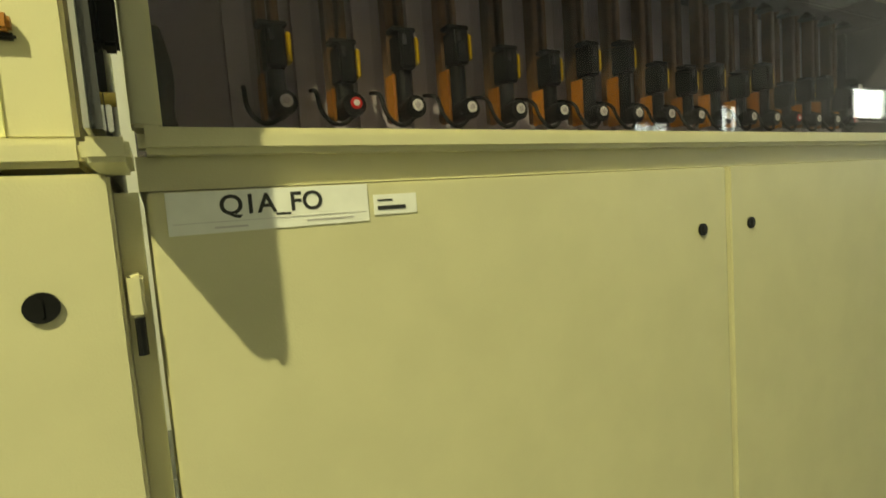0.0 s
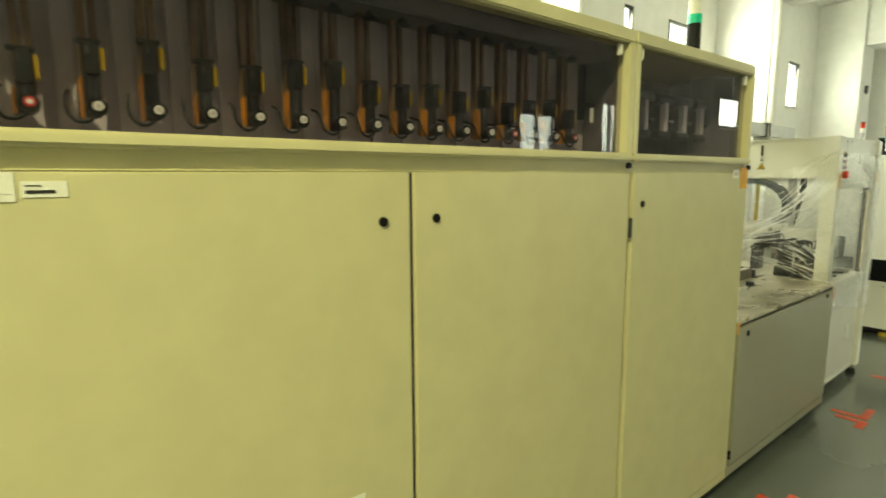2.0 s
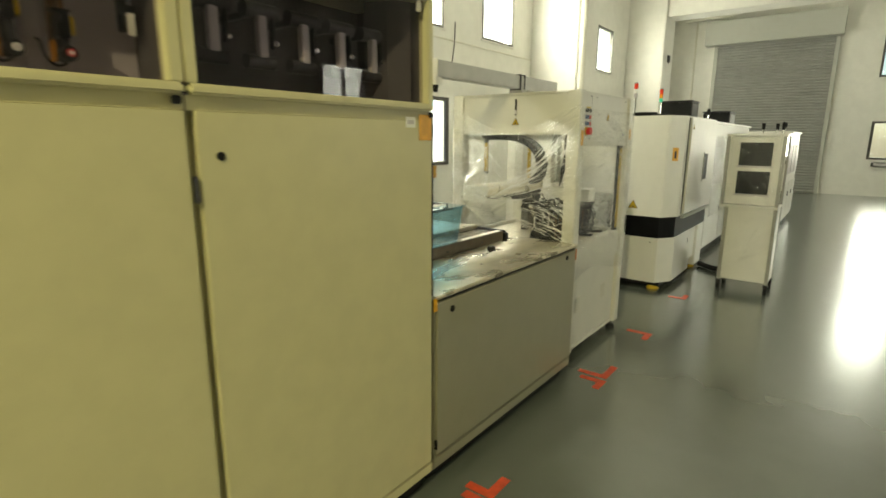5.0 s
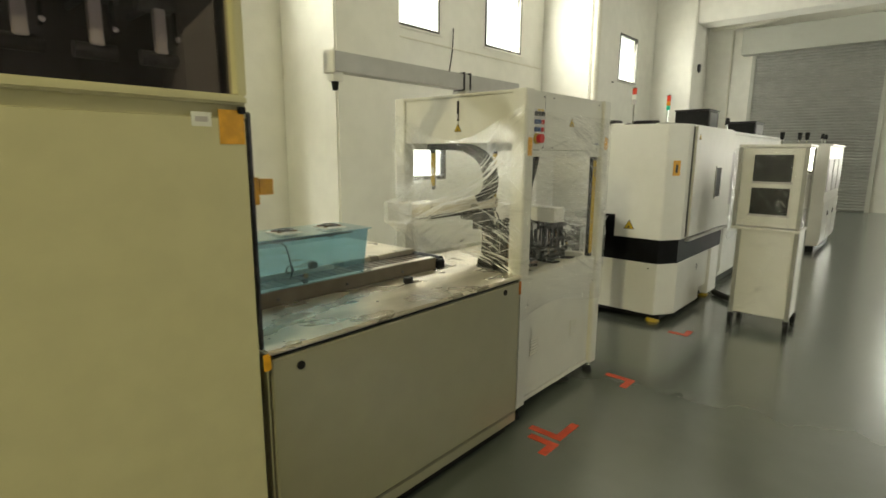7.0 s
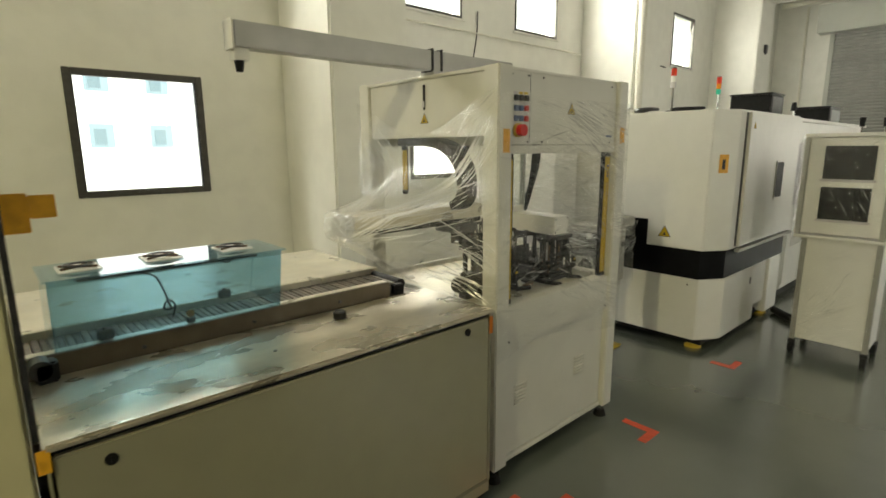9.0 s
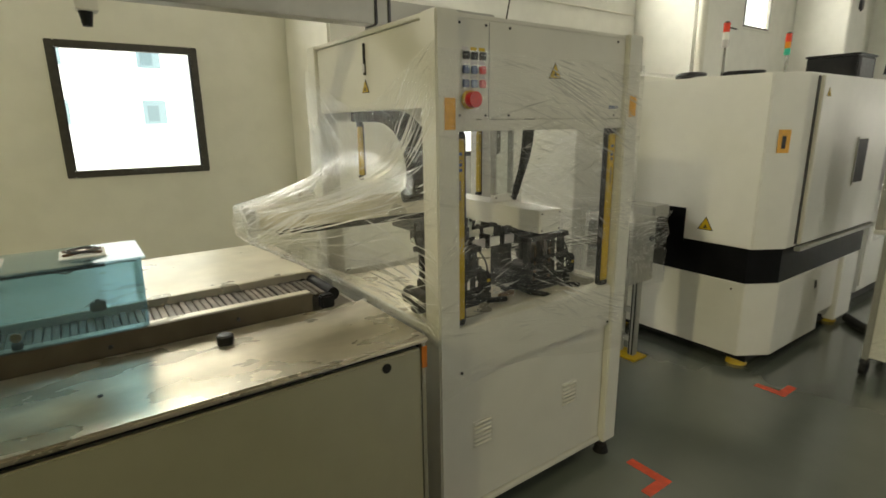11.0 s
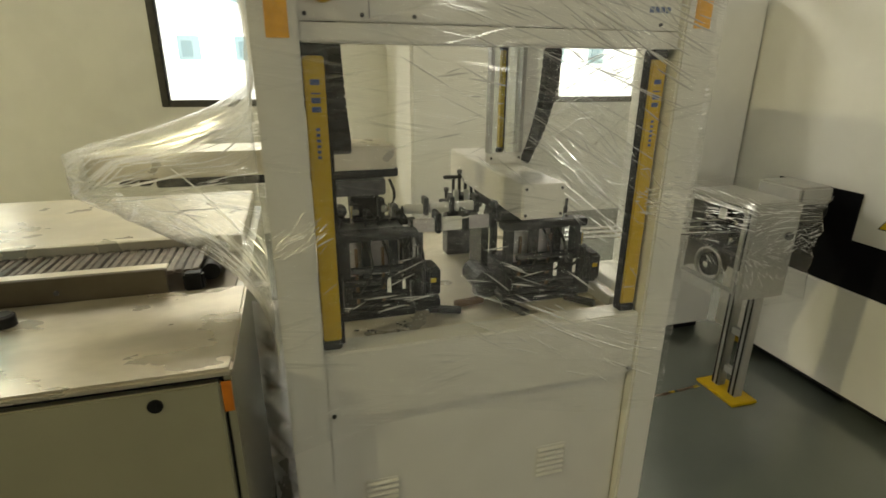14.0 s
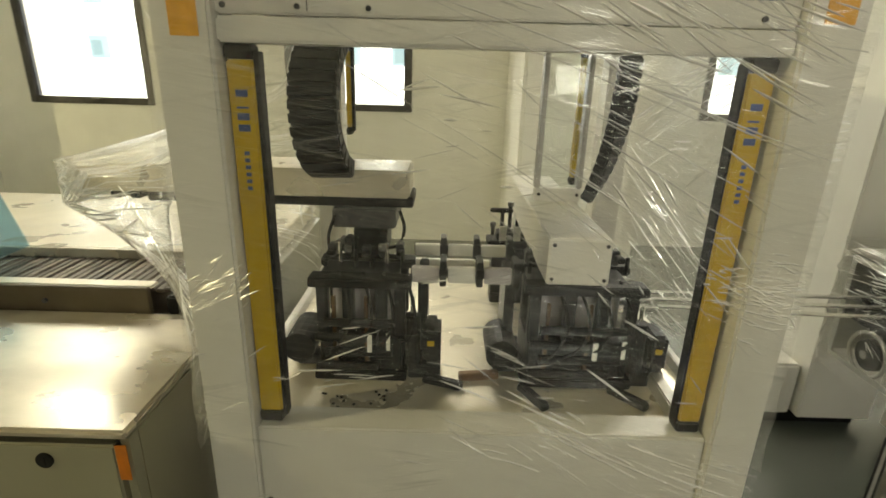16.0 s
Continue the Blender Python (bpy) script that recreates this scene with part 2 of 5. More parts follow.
FOLD_THICK = clear("layered_film_glint", (0.97, 0.97, 0.96), haze=0.70, haze_colour=(1.0, 0.99, 0.95), ior=1.5, rough=0.28, gloss=13.0, through_light=0.75)


# ---- building blocks ----
ROOT = {}


def thing(name, at, label, category, group="", kind=""):
    ob = new(name)
    ob.location = at
    ob.empty_display_size = 0.05
    ROOT[ob] = Vector(at)
    return tagged(ob, label, category, group, kind)


def part(name, bm, mat, parent=None, label="", smooth=False):
    """Links a bmesh, drawn in world places, as one mesh under a thing or a part."""
    me = bpy.data.meshes.new(name)
    base = ROOT[parent] if parent else Vector()
    bmesh.ops.translate(bm, verts=bm.verts, vec=-base)
    if smooth:
        for f in bm.faces:
            f.smooth = True
    bm.to_mesh(me)
    bm.free()
    me.materials.append(mat)
    ob = new(name, me)
    if parent:
        ob.parent = parent
        ROOT[ob] = base
    return tagged(ob, label) if label else ob


def solid(name, bm, mat, label, category="", group="", kind=""):
    """A thing that is one mesh, with its origin at its base."""
    lo = [min(v.co[i] for v in bm.verts) for i in range(3)]
    hi = [max(v.co[i] for v in bm.verts) for i in range(3)]
    base = Vector(((lo[0] + hi[0]) / 2, (lo[1] + hi[1]) / 2, lo[2]))
    me = bpy.data.meshes.new(name)
    bmesh.ops.translate(bm, verts=bm.verts, vec=-base)
    bm.to_mesh(me)
    bm.free()
    me.materials.append(mat)
    ob = new(name, me)
    ob.location = base
    ROOT[ob] = base
    return tagged(ob, label, category, group, kind)


def box(x0, x1, y0, y1, z0, z1, bevel=0.0, bm=None, turn=None):
    out = bm or bmesh.new()
    m = Matrix.LocRotScale(((x0 + x1) / 2, (y0 + y1) / 2, (z0 + z1) / 2), None, (abs(x1 - x0), abs(y1 - y0), abs(z1 - z0)))
    got = bmesh.ops.create_cube(out, size=1.0, matrix=(turn @ m) if turn else m)
    if bevel:
        vs = set(got["verts"])
        es = [e for e in out.edges if e.verts[0] in vs and e.verts[1] in vs]
        bmesh.ops.bevel(out, geom=es, offset=bevel, segments=2, affect="EDGES")
    return out


def rod(a, b, r, n=16, bm=None, r2=None):
    out = bm or bmesh.new()
    a, b = Vector(a), Vector(b)
    d = b - a
    m = Matrix.Translation((a + b) / 2) @ d.to_track_quat("Z", "Y").to_matrix().to_4x4()
    bmesh.ops.create_cone(out, cap_ends=True, segments=n, radius1=r, radius2=r if r2 is None else r2, depth=d.length, matrix=m)
    return out


def tube(points, r, n=8, bm=None):
    """A round hose through points, softened."""
    out = bm or bmesh.new()
    pts = [Vector(p) for p in points]
    for _ in range(2):
        fine = [pts[0]]
        for a, b in zip(pts, pts[1:]):
            fine += [a.lerp(b, 0.25), a.lerp(b, 0.75)]
        pts = fine + [pts[-1]]
    rings, up = [], Vector((0.31, 0.17, 0.93))
    for i, p in enumerate(pts):
        d = (pts[min(i + 1, len(pts) - 1)] - pts[max(i - 1, 0)]).normalized()
        s = d.cross(up).normalized()
        q = d.cross(s)
        rings.append([out.verts.new(p + r * (math.cos(k * math.tau / n) * s + math.sin(k * math.tau / n) * q)) for k in range(n)])
    for a, b in zip(rings, rings[1:]):
        for k in range(n):
            f = out.faces.new((a[k], a[(k + 1) % n], b[(k + 1) % n], b[k]))
            f.smooth = True
    return out


def prism(plan, z0, z1, bevel=0.0):
    """An upright block on a plan of corners, counter-clockwise."""
    out = bmesh.new()
    low = [out.verts.new((x, y, z0)) for x, y in plan]
    high = [out.verts.new((x, y, z1)) for x, y in plan]
    n = len(plan)
    out.faces.new(list(reversed(low)))
    out.faces.new(high)
    for k in range(n):
        out.faces.new((low[k], low[(k + 1) % n], high[(k + 1) % n], high[k]))
    if bevel:
        bmesh.ops.bevel(out, geom=list(out.edges), offset=bevel, segments=2, affect="EDGES")
    return out


def wall_with_holes(axis, at, thick, a0, a1, z0, z1, holes):
    """A wall along x (axis 'y') or along y (axis 'x') with openings (a0, a1, z0, z1) cut through it."""
    cuts_a = sorted({a0, a1, *(h[0] for h in holes), *(h[1] for h in holes)})
    cuts_z = sorted({z0, z1, *(h[2] for h in holes), *(h[3] for h in holes)})
    out = bmesh.new()
    for p, q in zip(cuts_a, cuts_a[1:]):
        for r, s in zip(cuts_z, cuts_z[1:]):
            m, k = (p + q) / 2, (r + s) / 2
            if any(h[0] < m < h[1] and h[2] < k < h[3] for h in holes):
                continue
            if axis == "y":
                box(p, q, at, at + thick, r, s, bm=out)
            else:
                box(at, at + thick, p, q, r, s, bm=out)
    bmesh.ops.remove_doubles(out, verts=out.verts, dist=0.0005)
    dead, seen = [], {}
    for f in out.faces:
        key = tuple(round(c, 3) for c in f.calc_center_median())
        if key in seen:
            dead += [f, seen[key]]
        seen[key] = f
    bmesh.ops.delete(out, geom=list(set(dead)), context="FACES")
    return out


def text(words, size, at, rot, parent, mat):
    cu = bpy.data.curves.new("lettering", "FONT")
    cu.offset = size * 0.018
    cu.body, cu.size, cu.extrude, cu.align_x, cu.align_y = words, size, 0.0003, "CENTER", "CENTER"
    tmp = bpy.data.objects.new("lettering", cu)
    scene.collection.objects.link(tmp)
    me = bpy.data.meshes.new_from_object(tmp.evaluated_get(bpy.context.evaluated_depsgraph_get()))
    bpy.data.objects.remove(tmp)
    me.materials.clear()
    me.materials.append(mat)
    me.transform(pose(*at, *rot))
    me.transform(Matrix.Translation(-ROOT[parent]))
    ob = new("lettering", me)
    ob.parent = parent
    ROOT[ob] = ROOT[parent]
    return ob


def warning_triangle(x, y, z, size, parent, facing):
    """A yellow triangle sign on a face that looks towards -y ('y') or -x ('x')."""
    for name, k, lift, mat in (("warning_sign", 1.0, 0.0, INK), ("sign_face", 0.84, 0.0012, YELLOW), ("sign_mark", 0.28, 0.0024, INK)):
        bm = bmesh.new()
        h = size * 0.866
        cz = z - (0.0 if k > 0.5 else size * 0.08)
        pts = [(-size / 2 * k, -h / 3 * k), (size / 2 * k, -h / 3 * k), (0, h * 2 / 3 * k)]
        front, back = [], []
        for u, v in pts:
            if facing == "y":
                front.append(bm.verts.new((x + u, y - 0.0012 - lift, cz + v)))
                back.append(bm.verts.new((x + u, y - lift, cz + v)))
            else:
                front.append(bm.verts.new((x - 0.0012 - lift, y - u, cz + v)))
                back.append(bm.verts.new((x - lift, y - u, cz + v)))
        bm.faces.new(front)
        bm.faces.new(list(reversed(back)))
        for i in range(3):
            bm.faces.new((front[i], back[i], back[(i + 1) % 3], front[(i + 1) % 3]))
        bmesh.ops.recalc_face_normals(bm, faces=bm.faces)
        part(name, bm, mat, parent)


def cam_lock(x, y, z, parent, r=0.0115):
    """A round quarter-turn lock in a door that looks towards -y."""
    lock = part("lock", rod((x, y - 0.004, z), (x, y + 0.004, z), r, 24), BLACK, parent, "black quarter-turn lock")
    part("key_slot", box(x - 0.0025, x + 0.0025, y - 0.0055, y - 0.002, z - r * 0.6, z + r * 0.6, 0.0008), BLACK, lock)


# ---- the hall ----
WALL_Y, END_X, BACK_Y, WEST_X, ROOF = 5.06, 20.9, -3.2, -8.0, 5.7
floor_ob = solid("floor", box(WEST_X - 0.3, END_X + 0.3, BACK_Y - 0.3, WALL_Y + 0.3, -0.2, 0.0), EPOXY, "glossy grey-green epoxy floor with scuffs", "floor", kind="structure")
low_windows = [(x, x + 1.05, 1.13, 2.17) for x in (1.88, 4.055, 7.54, 12.6)]
high_windows = [(x, x + 1.0, 3.17, 4.2) for x in (-3.6, -1.1, 1.4, 4.1, 7.44, 9.5, 12.2, 14.45, 18.0)]
north = wall_with_holes("y", WALL_Y, 0.24, WEST_X, END_X, 0, ROOF, low_windows + high_windows)
solid("wall_north", north, PLASTER, "cream-white plastered wall with small square windows", "wall", kind="structure")
end_windows = [(-1.55, -0.42, 1.03, 2.07), (-1.55, -0.40, 3.25, 4.6)]
east = wall_with_holes("x", END_X, 0.24, BACK_Y, WALL_Y, 0, ROOF, end_windows)
solid("wall_east", east, PLASTER, "cream-white plastered end wall", "wall", kind="structure")
back_windows = [(6.58, 7.47, 1.2, 2.58), (8.6, 9.2, 1.2, 2.88), (12.9, 14.6, 2.65, 3.36)]
south = wall_with_holes("y", BACK_Y - 0.24, 0.24, WEST_X, END_X, 0, ROOF, back_windows)
solid("wall_south", south, DIMMED_WALL, "wall with paned windows, darkened to dim bounce and reflections", "wall", kind="structure")
solid("wall_west", box(WEST_X - 0.24, WEST_X, BACK_Y, WALL_Y, 0, ROOF), DIMMED_WALL, "plain unseen wall, darkened to dim bounce and reflections", "wall", kind="structure")
solid("ceiling", box(WEST_X, END_X, BACK_Y, WALL_Y, ROOF, ROOF + 0.2), PLASTER, "high white-painted concrete ceiling", "ceiling", kind="structure")
for x in (0.6, 5.9, 11.2, 16.5):
    solid("column", box(x, x + 0.87, 4.1, WALL_Y + 0.01, 0, ROOF, 0.02), PLASTER, "square plastered column standing out of the wall", "column", "wall columns", "structure")
    solid("ceiling_beam", box(x + 0.1, x + 0.77, BACK_Y + 0.01, 4.1, 4.62, ROOF, 0.015), PLASTER, "white-painted concrete ceiling beam", "beam", "ceiling beams", "structure")


def window(name, a0, a1, z0, z1, wall, label, panes=1, group="windows"):
    """A framed window in an opening; wall: north, east or south."""
    c = (a0 + a1) / 2
    at = {"north": (c, WALL_Y + 0.02, z0), "east": (END_X + 0.02, c, z0), "south": (c, BACK_Y - 0.02, z0)}[wall]
    root = thing(name, at, label, "window", group, "structure")
    sgn = -1 if wall == "south" else 1

    def put(pname, p0, p1, d0, d1, q0, q1, mat, bevel=0.0, parent=None):
        d = sorted((sgn * d0, sgn * d1))
        if wall == "east":
            bm = box(END_X + d[0], END_X + d[1], p0, p1, q0, q1, bevel)
        else:
            y = WALL_Y if wall == "north" else BACK_Y
            bm = box(p0, p1, y + d[0], y + d[1], q0, q1, bevel)
        return part(pname, bm, mat, parent or root)

    f = 0.055 if wall != "north" or z0 < 2 else 0.035
    for nm, p0, p1, q0, q1 in (("frame_side", a0, a0 + f, z0, z1), ("frame_side", a1 - f, a1, z0, z1), ("frame_head", a0 + f, a1 - f, z1 - f, z1), ("frame_sill", a0 + f, a1 - f, z0, z0 + f)):
        put(nm, p0, p1, -0.012, 0.06, q0, q1, FRAME, 0.006)
    ob = put("pane", a0 + f, a1 - f, 0.030, 0.034, z0 + f, z1 - f, WINDOW_GLASS)
    ob.visible_shadow = False
    if panes > 1:
        put("mullion", c - 0.03, c + 0.03, 0.01, 0.055, z0 + f, z1 - f, FRAME, 0.004)
        put("transom", a0 + f, a1 - f, 0.012, 0.053, z0 + (z1 - z0) * 0.45, z0 + (z1 - z0) * 0.45 + 0.05, FRAME, 0.004)
    elif z0 < 2:
        put("latch", c - 0.09, c + 0.09, -0.03, -0.008, z0 + 0.02, z0 + 0.045, FRAME, 0.006)
        put("inner_sash", a0 + f, a0 + f + 0.012, 0.006, 0.045, z0 + f, z1 - f, IRON)
        put("inner_sash", a1 - f - 0.012, a1 - f, 0.006, 0.045, z0 + f, z1 - f, IRON)
    else:
        put("sill", a0 - 0.04, a1 + 0.04, -0.03, 0.03, z0 - 0.03, z0 - 0.002, PLASTER, 0.005)
    return root


for i, w in enumerate(low_windows):
    window("window_%d" % (1 + i), *w, "north", "square window with a dark metal frame in the cream wall")
    window_light((w[0] + w[1]) / 2, WALL_Y + 1.25, 3.15, 1.3, 0.9, (0, -1.25, -1.5), 75)
for i, w in enumerate(high_windows):
    window("window_%d" % (11 + i), *w, "north", "small high-level window with a thin dark frame", group="high windows")
    window_light((w[0] + w[1]) / 2, WALL_Y + 0.12, 3.64, 0.92, 0.95, (0, -1, -0.25), 24 if w[0] < 3 else 58 if w[0] < 11 else 38)
for i, w in enumerate(end_windows):
    window("window_%d" % (31 + i), *w, "east", "bright window with a dark frame in the end wall", group="end wall windows")
    window_light(END_X + 0.15, (w[0] + w[1]) / 2, (w[2] + w[3]) / 2, 1.0, w[3] - w[2] - 0.1, (-1, 0, -0.1), 40)
for i, w in enumerate(back_windows):
    window("window_%d" % (41 + i), *w, "south", "daylit window with a dark frame", 1 if w[1] - w[0] > 1.2 else 4, "paned windows")
    window_light((w[0] + w[1]) / 2, BACK_Y - 0.14, (w[2] + w[3]) / 2, w[1] - w[0] - 0.1, w[3] - w[2] - 0.1, (0, 1, -0.1), 15 * (w[1] - w[0]) * (w[3] - w[2]))

# pale building across the yard
yard = solid("ground", box(-60, 80, WALL_Y + 0.4, 70, -0.4, -0.1), PLASTER, "pale concrete yard outside the hall", "ground", kind="structure")
across = thing("backdrop", (6, 17, -0.1), "pale building across the yard, glowing in place of daylight", "building", kind="structure")
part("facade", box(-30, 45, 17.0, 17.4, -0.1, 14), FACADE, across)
for k in range(-6, 9):
    for dx in (-0.04, 2.22):
        for row in range(1, 5):
            x, z = dx + 3.75 * k, 0.10 + 1.50 * row
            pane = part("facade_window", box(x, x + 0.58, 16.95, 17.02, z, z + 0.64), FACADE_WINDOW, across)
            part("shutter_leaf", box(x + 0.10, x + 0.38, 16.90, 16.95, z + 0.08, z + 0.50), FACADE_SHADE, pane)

# roller shutter in the end wall
shutter = thing("roller_shutter", (END_X, 2.2, 0), "closed grey steel roller shutter under its housing box", "shutter", kind="structure")
part("housing", box(END_X - 0.42, END_X - 0.005, 0.5, 4.02, 4.42, 5.12, 0.02), HOUSING, shutter, "pale grey sheet-metal housing")
for y in (0.62, 3.72):
    part("guide_rail", box(END_X - 0.10, END_X - 0.004, y - 0.05, y + 0.05, 0.0, 4.42, 0.006), HOUSING, shutter)
slat_bm = bmesh.new()
prof = [(0.0, 0.0), (-0.022, 0.012), (-0.030, 0.040), (-0.022, 0.068), (0.0, 0.080)]
ring = [[slat_bm.verts.new((dx, y, dz)) for dx, dz in prof] for y in (0.665, 3.68)]
for a in range(4):
    slat_bm.faces.new((ring[0][a], ring[0][a + 1], ring[1][a + 1], ring[1][a]))
slat_me = bpy.data.meshes.new("slat")
bmesh.ops.translate(slat_bm, verts=slat_bm.verts, vec=(0, -2.2, 0))
slat_bm.to_mesh(slat_me)
slat_bm.free()
slat_me.materials.append(SHUTTER)
for k in range(55):
    s = new("slat", slat_me)
    s.parent = shutter
    s.location = (-0.03, 0, 0.01 + k * 0.0805)

# downpipes, ceiling pipes and conduits
solid("downpipe", rod((11.24, 4.03, 0), (11.24, 4.03, ROOF), 0.062, 24), PIPE, "cream-painted downpipe beside a column", "pipe", kind="structure")
solid("pipe_run", tube([(END_X - 0.35, 4.9, 5.25), (END_X - 0.35, 3.2, 5.25), (END_X - 0.35, 2.9, 5.5), (END_X - 0.35, 2.2, 5.65)], 0.06), PIPE, "cream-painted pipe under the ceiling", "pipe", kind="structure")
solid("pipe_run", tube([(END_X - 0.2, 4.9, 5.4), (END_X - 0.2, 3.0, 5.4), (END_X - 0.2, 2.7, 5.6)], 0.045), PIPE, "thin cream-painted pipe under the ceiling", "pipe", kind="structure")
solid("conduit", rod((END_X - 0.03, 4.35, 0), (END_X - 0.03, 4.35, 5.2), 0.03, 12), PIPE, "slim white conduit on the end wall", "conduit", kind="structure")
solid("conduit", rod((6.8, WALL_Y - 0.03, 3.02), (11.15, WALL_Y - 0.03, 3.02), 0.012, 10), PIPE, "slim white conduit along the wall", "conduit", kind="structure")


# ---- ceiling lamps ----
def high_bay(x, y, watts, name="high_bay_lamp"):
    lamp = thing(name, (x, y, 5.0), "round high-bay ceiling lamp with a spun aluminium shade", "ceiling lamp", "ceiling lamps")
    part("stem", rod((x, y, 5.22), (x, y, ROOF), 0.012, 10), IRON, lamp)
    shade = bmesh.new()
    rings = [[shade.verts.new((x + r * math.cos(a * math.tau / 28), y + r * math.sin(a * math.tau / 28), z)) for a in range(28)] for r, z in ((0.06, 5.24), (0.10, 5.18), (0.21, 5.0), (0.205, 5.0), (0.09, 5.17))]
    for p, q in zip(rings, rings[1:]):
        for a in range(28):
            shade.faces.new((p[a], p[(a + 1) % 28], q[(a + 1) % 28], q[a])).smooth = True
    shade.faces.new(rings[0])
    part("shade", shade, ALU, lamp)
    data = bpy.data.lights.new("lamp_light", "AREA")
    data.shape, data.size, data.energy, data.color = "DISK", 0.09, watts, (1.0, 0.90, 0.52)
    ob = new("lamp_light", data)
    ob.matrix_world = look((x, y, 5.02), (x, y, 0))
    return lamp


high_bay(-1.5, -0.78, 200)


# ---- the long beige machine: cabinet units ----
FACE = 1.225


def door(x0, x1, z0, z1, parent, label="", y=FACE):
    d = part("door", box(x0, x1, y, y + 0.022, z0, z1, 0.003), BEIGE, parent, label)
    part("edge_fold", box(x0 + 0.006, x1 - 0.006, y + 0.022, y + 0.034, z0 + 0.004, z1 - 0.004), BEIGE, d)
    return d


def cabinet_unit(x0, x1, label, doors, locks, window_span, y1=2.45):
    """One tall unit: doors below, a glazed compartment above, open towards the pane."""
    root = thing("machine_cabinet", ((x0 + x1) / 2, (FACE + y1) / 2, 0), label, "cabinet", "beige machine units")
    part("plinth", box(x0 + 0.02, x1 - 0.02, FACE + 0.05, y1 - 0.03, 0.0, 0.085), BLACK, root, "recessed black plinth")
    part("base_frame", box(x0, x1, FACE + 0.004, y1, 0.085, 0.132, 0.004), BEIGE, root)
    part("body", box(x0 + 0.003, x1 - 0.003, FACE + 0.036, y1, 0.132, 1.60), BEIGE, root)
    part("shelf_rail", box(x0, x1, FACE + 0.016, y1, 1.60, 1.636), BEIGE, root)
    part("window_sill_lip", box(x0 + 0.004, x1 - 0.004, FACE - 0.008, FACE + 0.028, 1.636, 1.664, 0.007), BEIGE, root, "rounded beige lip under the pane")
    part("rear_panel", box(x0, x1, y1 - 0.02, y1, 1.636, 2.035), BEIGE, root)
    part("roof", box(x0, x1, FACE + 0.028, y1, 2.035, 2.07, 0.004), BEIGE, root)
    part("top_rail", box(x0, x1, FACE + 0.002, FACE + 0.0275, 2.028, 2.072, 0.005), BEIGE, root)
    part("post", box(x0, window_span[0], FACE + 0.002, FACE + 0.05, 1.664, 2.028, 0.003), BEIGE, root)
    part("post", box(window_span[1], x1, FACE + 0.002, FACE + 0.05, 1.664, 2.028, 0.003), BEIGE, root)
    for p in (x0 + 0.002, x1 - 0.014):
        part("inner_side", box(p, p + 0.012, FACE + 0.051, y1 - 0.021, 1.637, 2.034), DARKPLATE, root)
    pane = part("pane", box(window_span[0] - 0.004, window_span[1] + 0.004, FACE + 0.030, FACE + 0.034, 1.664, 2.028), SMOKED, root, "clear smoked acrylic pane")
    pane.visible_shadow = False
    for p in (window_span[0] + 0.02, window_span[1] - 0.04):
        part("pane_clip", box(p, p + 0.014, FACE + 0.014, FACE + 0.030, 1.985, 2.022, 0.003), WHITE, pane)
    for a, b in doors:
        door(a, b, 0.142, 1.598, root, "beige sheet-metal door")
    for (_, a), (b, _) in zip(doors, doors[1:]):
        # Dark filler between the doors; the deep gap's shade is its colour.
        part("door_seal", box(a + 0.0012, b - 0.0012, FACE + 0.009, FACE + 0.0355, 0.144, 1.596), DARKPLATE, root, "dark strip that puts shade into the door gap")
    for x, z in locks:
        cam_lock(x, FACE, z, root)
    part("corner_stop", box(window_span[1] - 0.006, window_span[1] + 0.016, FACE - 0.012, FACE + 0.002, 1.612, 1.632, 0.003), BLACK, root)
    return root


unit_a = cabinet_unit(0.584, 2.488, "wide beige machine cabinet with two doors under a glazed compartment", [(0.590, 1.5545), (1.5675, 2.480)], [(1.478, 1.484), (1.632, 1.485)], (0.612, 2.455))
unit_b = cabinet_unit(2.492, 3.44, "narrow beige machine cabinet with one door under a glazed compartment", [(2.504, 3.430)], [(2.563, 1.487)], (2.522, 3.412))
part("hinge", box(2.484, 2.496, FACE - 0.008, FACE + 0.004, 1.37, 1.44, 0.003), IRON, unit_b)

# name plate and stickers on the doors
plate = thing("name_plate", (0.703, FACE, 1.56), "white label with black letters on the beige door", "label")
part("card", box(0.606, 0.826, FACE - 0.0014, FACE - 0.0002, 1.552, 1.597), PAPER, plate)
text("Q1A_FO", 0.0300, (0.713, FACE - 0.0016, 1.580), (90, 0, 0), plate, INK)
part("print_bar", box(0.650, 0.684, FACE - 0.0021, FACE - 0.0013, 1.5568, 1.5585), STRIP, plate)
part("print_bar", box(0.748, 0.806, FACE - 0.0021, FACE - 0.0013, 1.5578, 1.5592), STRIP, plate)
part("print_rule", box(0.610, 0.822, FACE - 0.0020, FACE - 0.0013, 1.5635, 1.5641), STRIP, plate)
small = thing("sticker", (0.857, FACE, 1.565), "small white sticker with a line of print", "label")
part("card", box(0.833, 0.892, FACE - 0.0014, FACE - 0.0002, 1.558, 1.583), PAPER, small)
part("print_bar", box(0.838, 0.876, FACE - 0.0021, FACE - 0.0013, 1.564, 1.569), INK, small)
part("print_bar", box(0.838, 0.858, FACE - 0.0021, FACE - 0.0013, 1.575, 1.577), INK, small)
tag = thing("sticker", (3.305, FACE, 1.57), "small white framed sticker on the beige door", "label")
part("card", box(3.278, 3.332, FACE - 0.0014, FACE - 0.0002, 1.574, 1.612), PAPER, tag)
part("print_bar", box(3.288, 3.322, FACE - 0.0021, FACE - 0.0013, 1.586, 1.600), STRIP, tag)
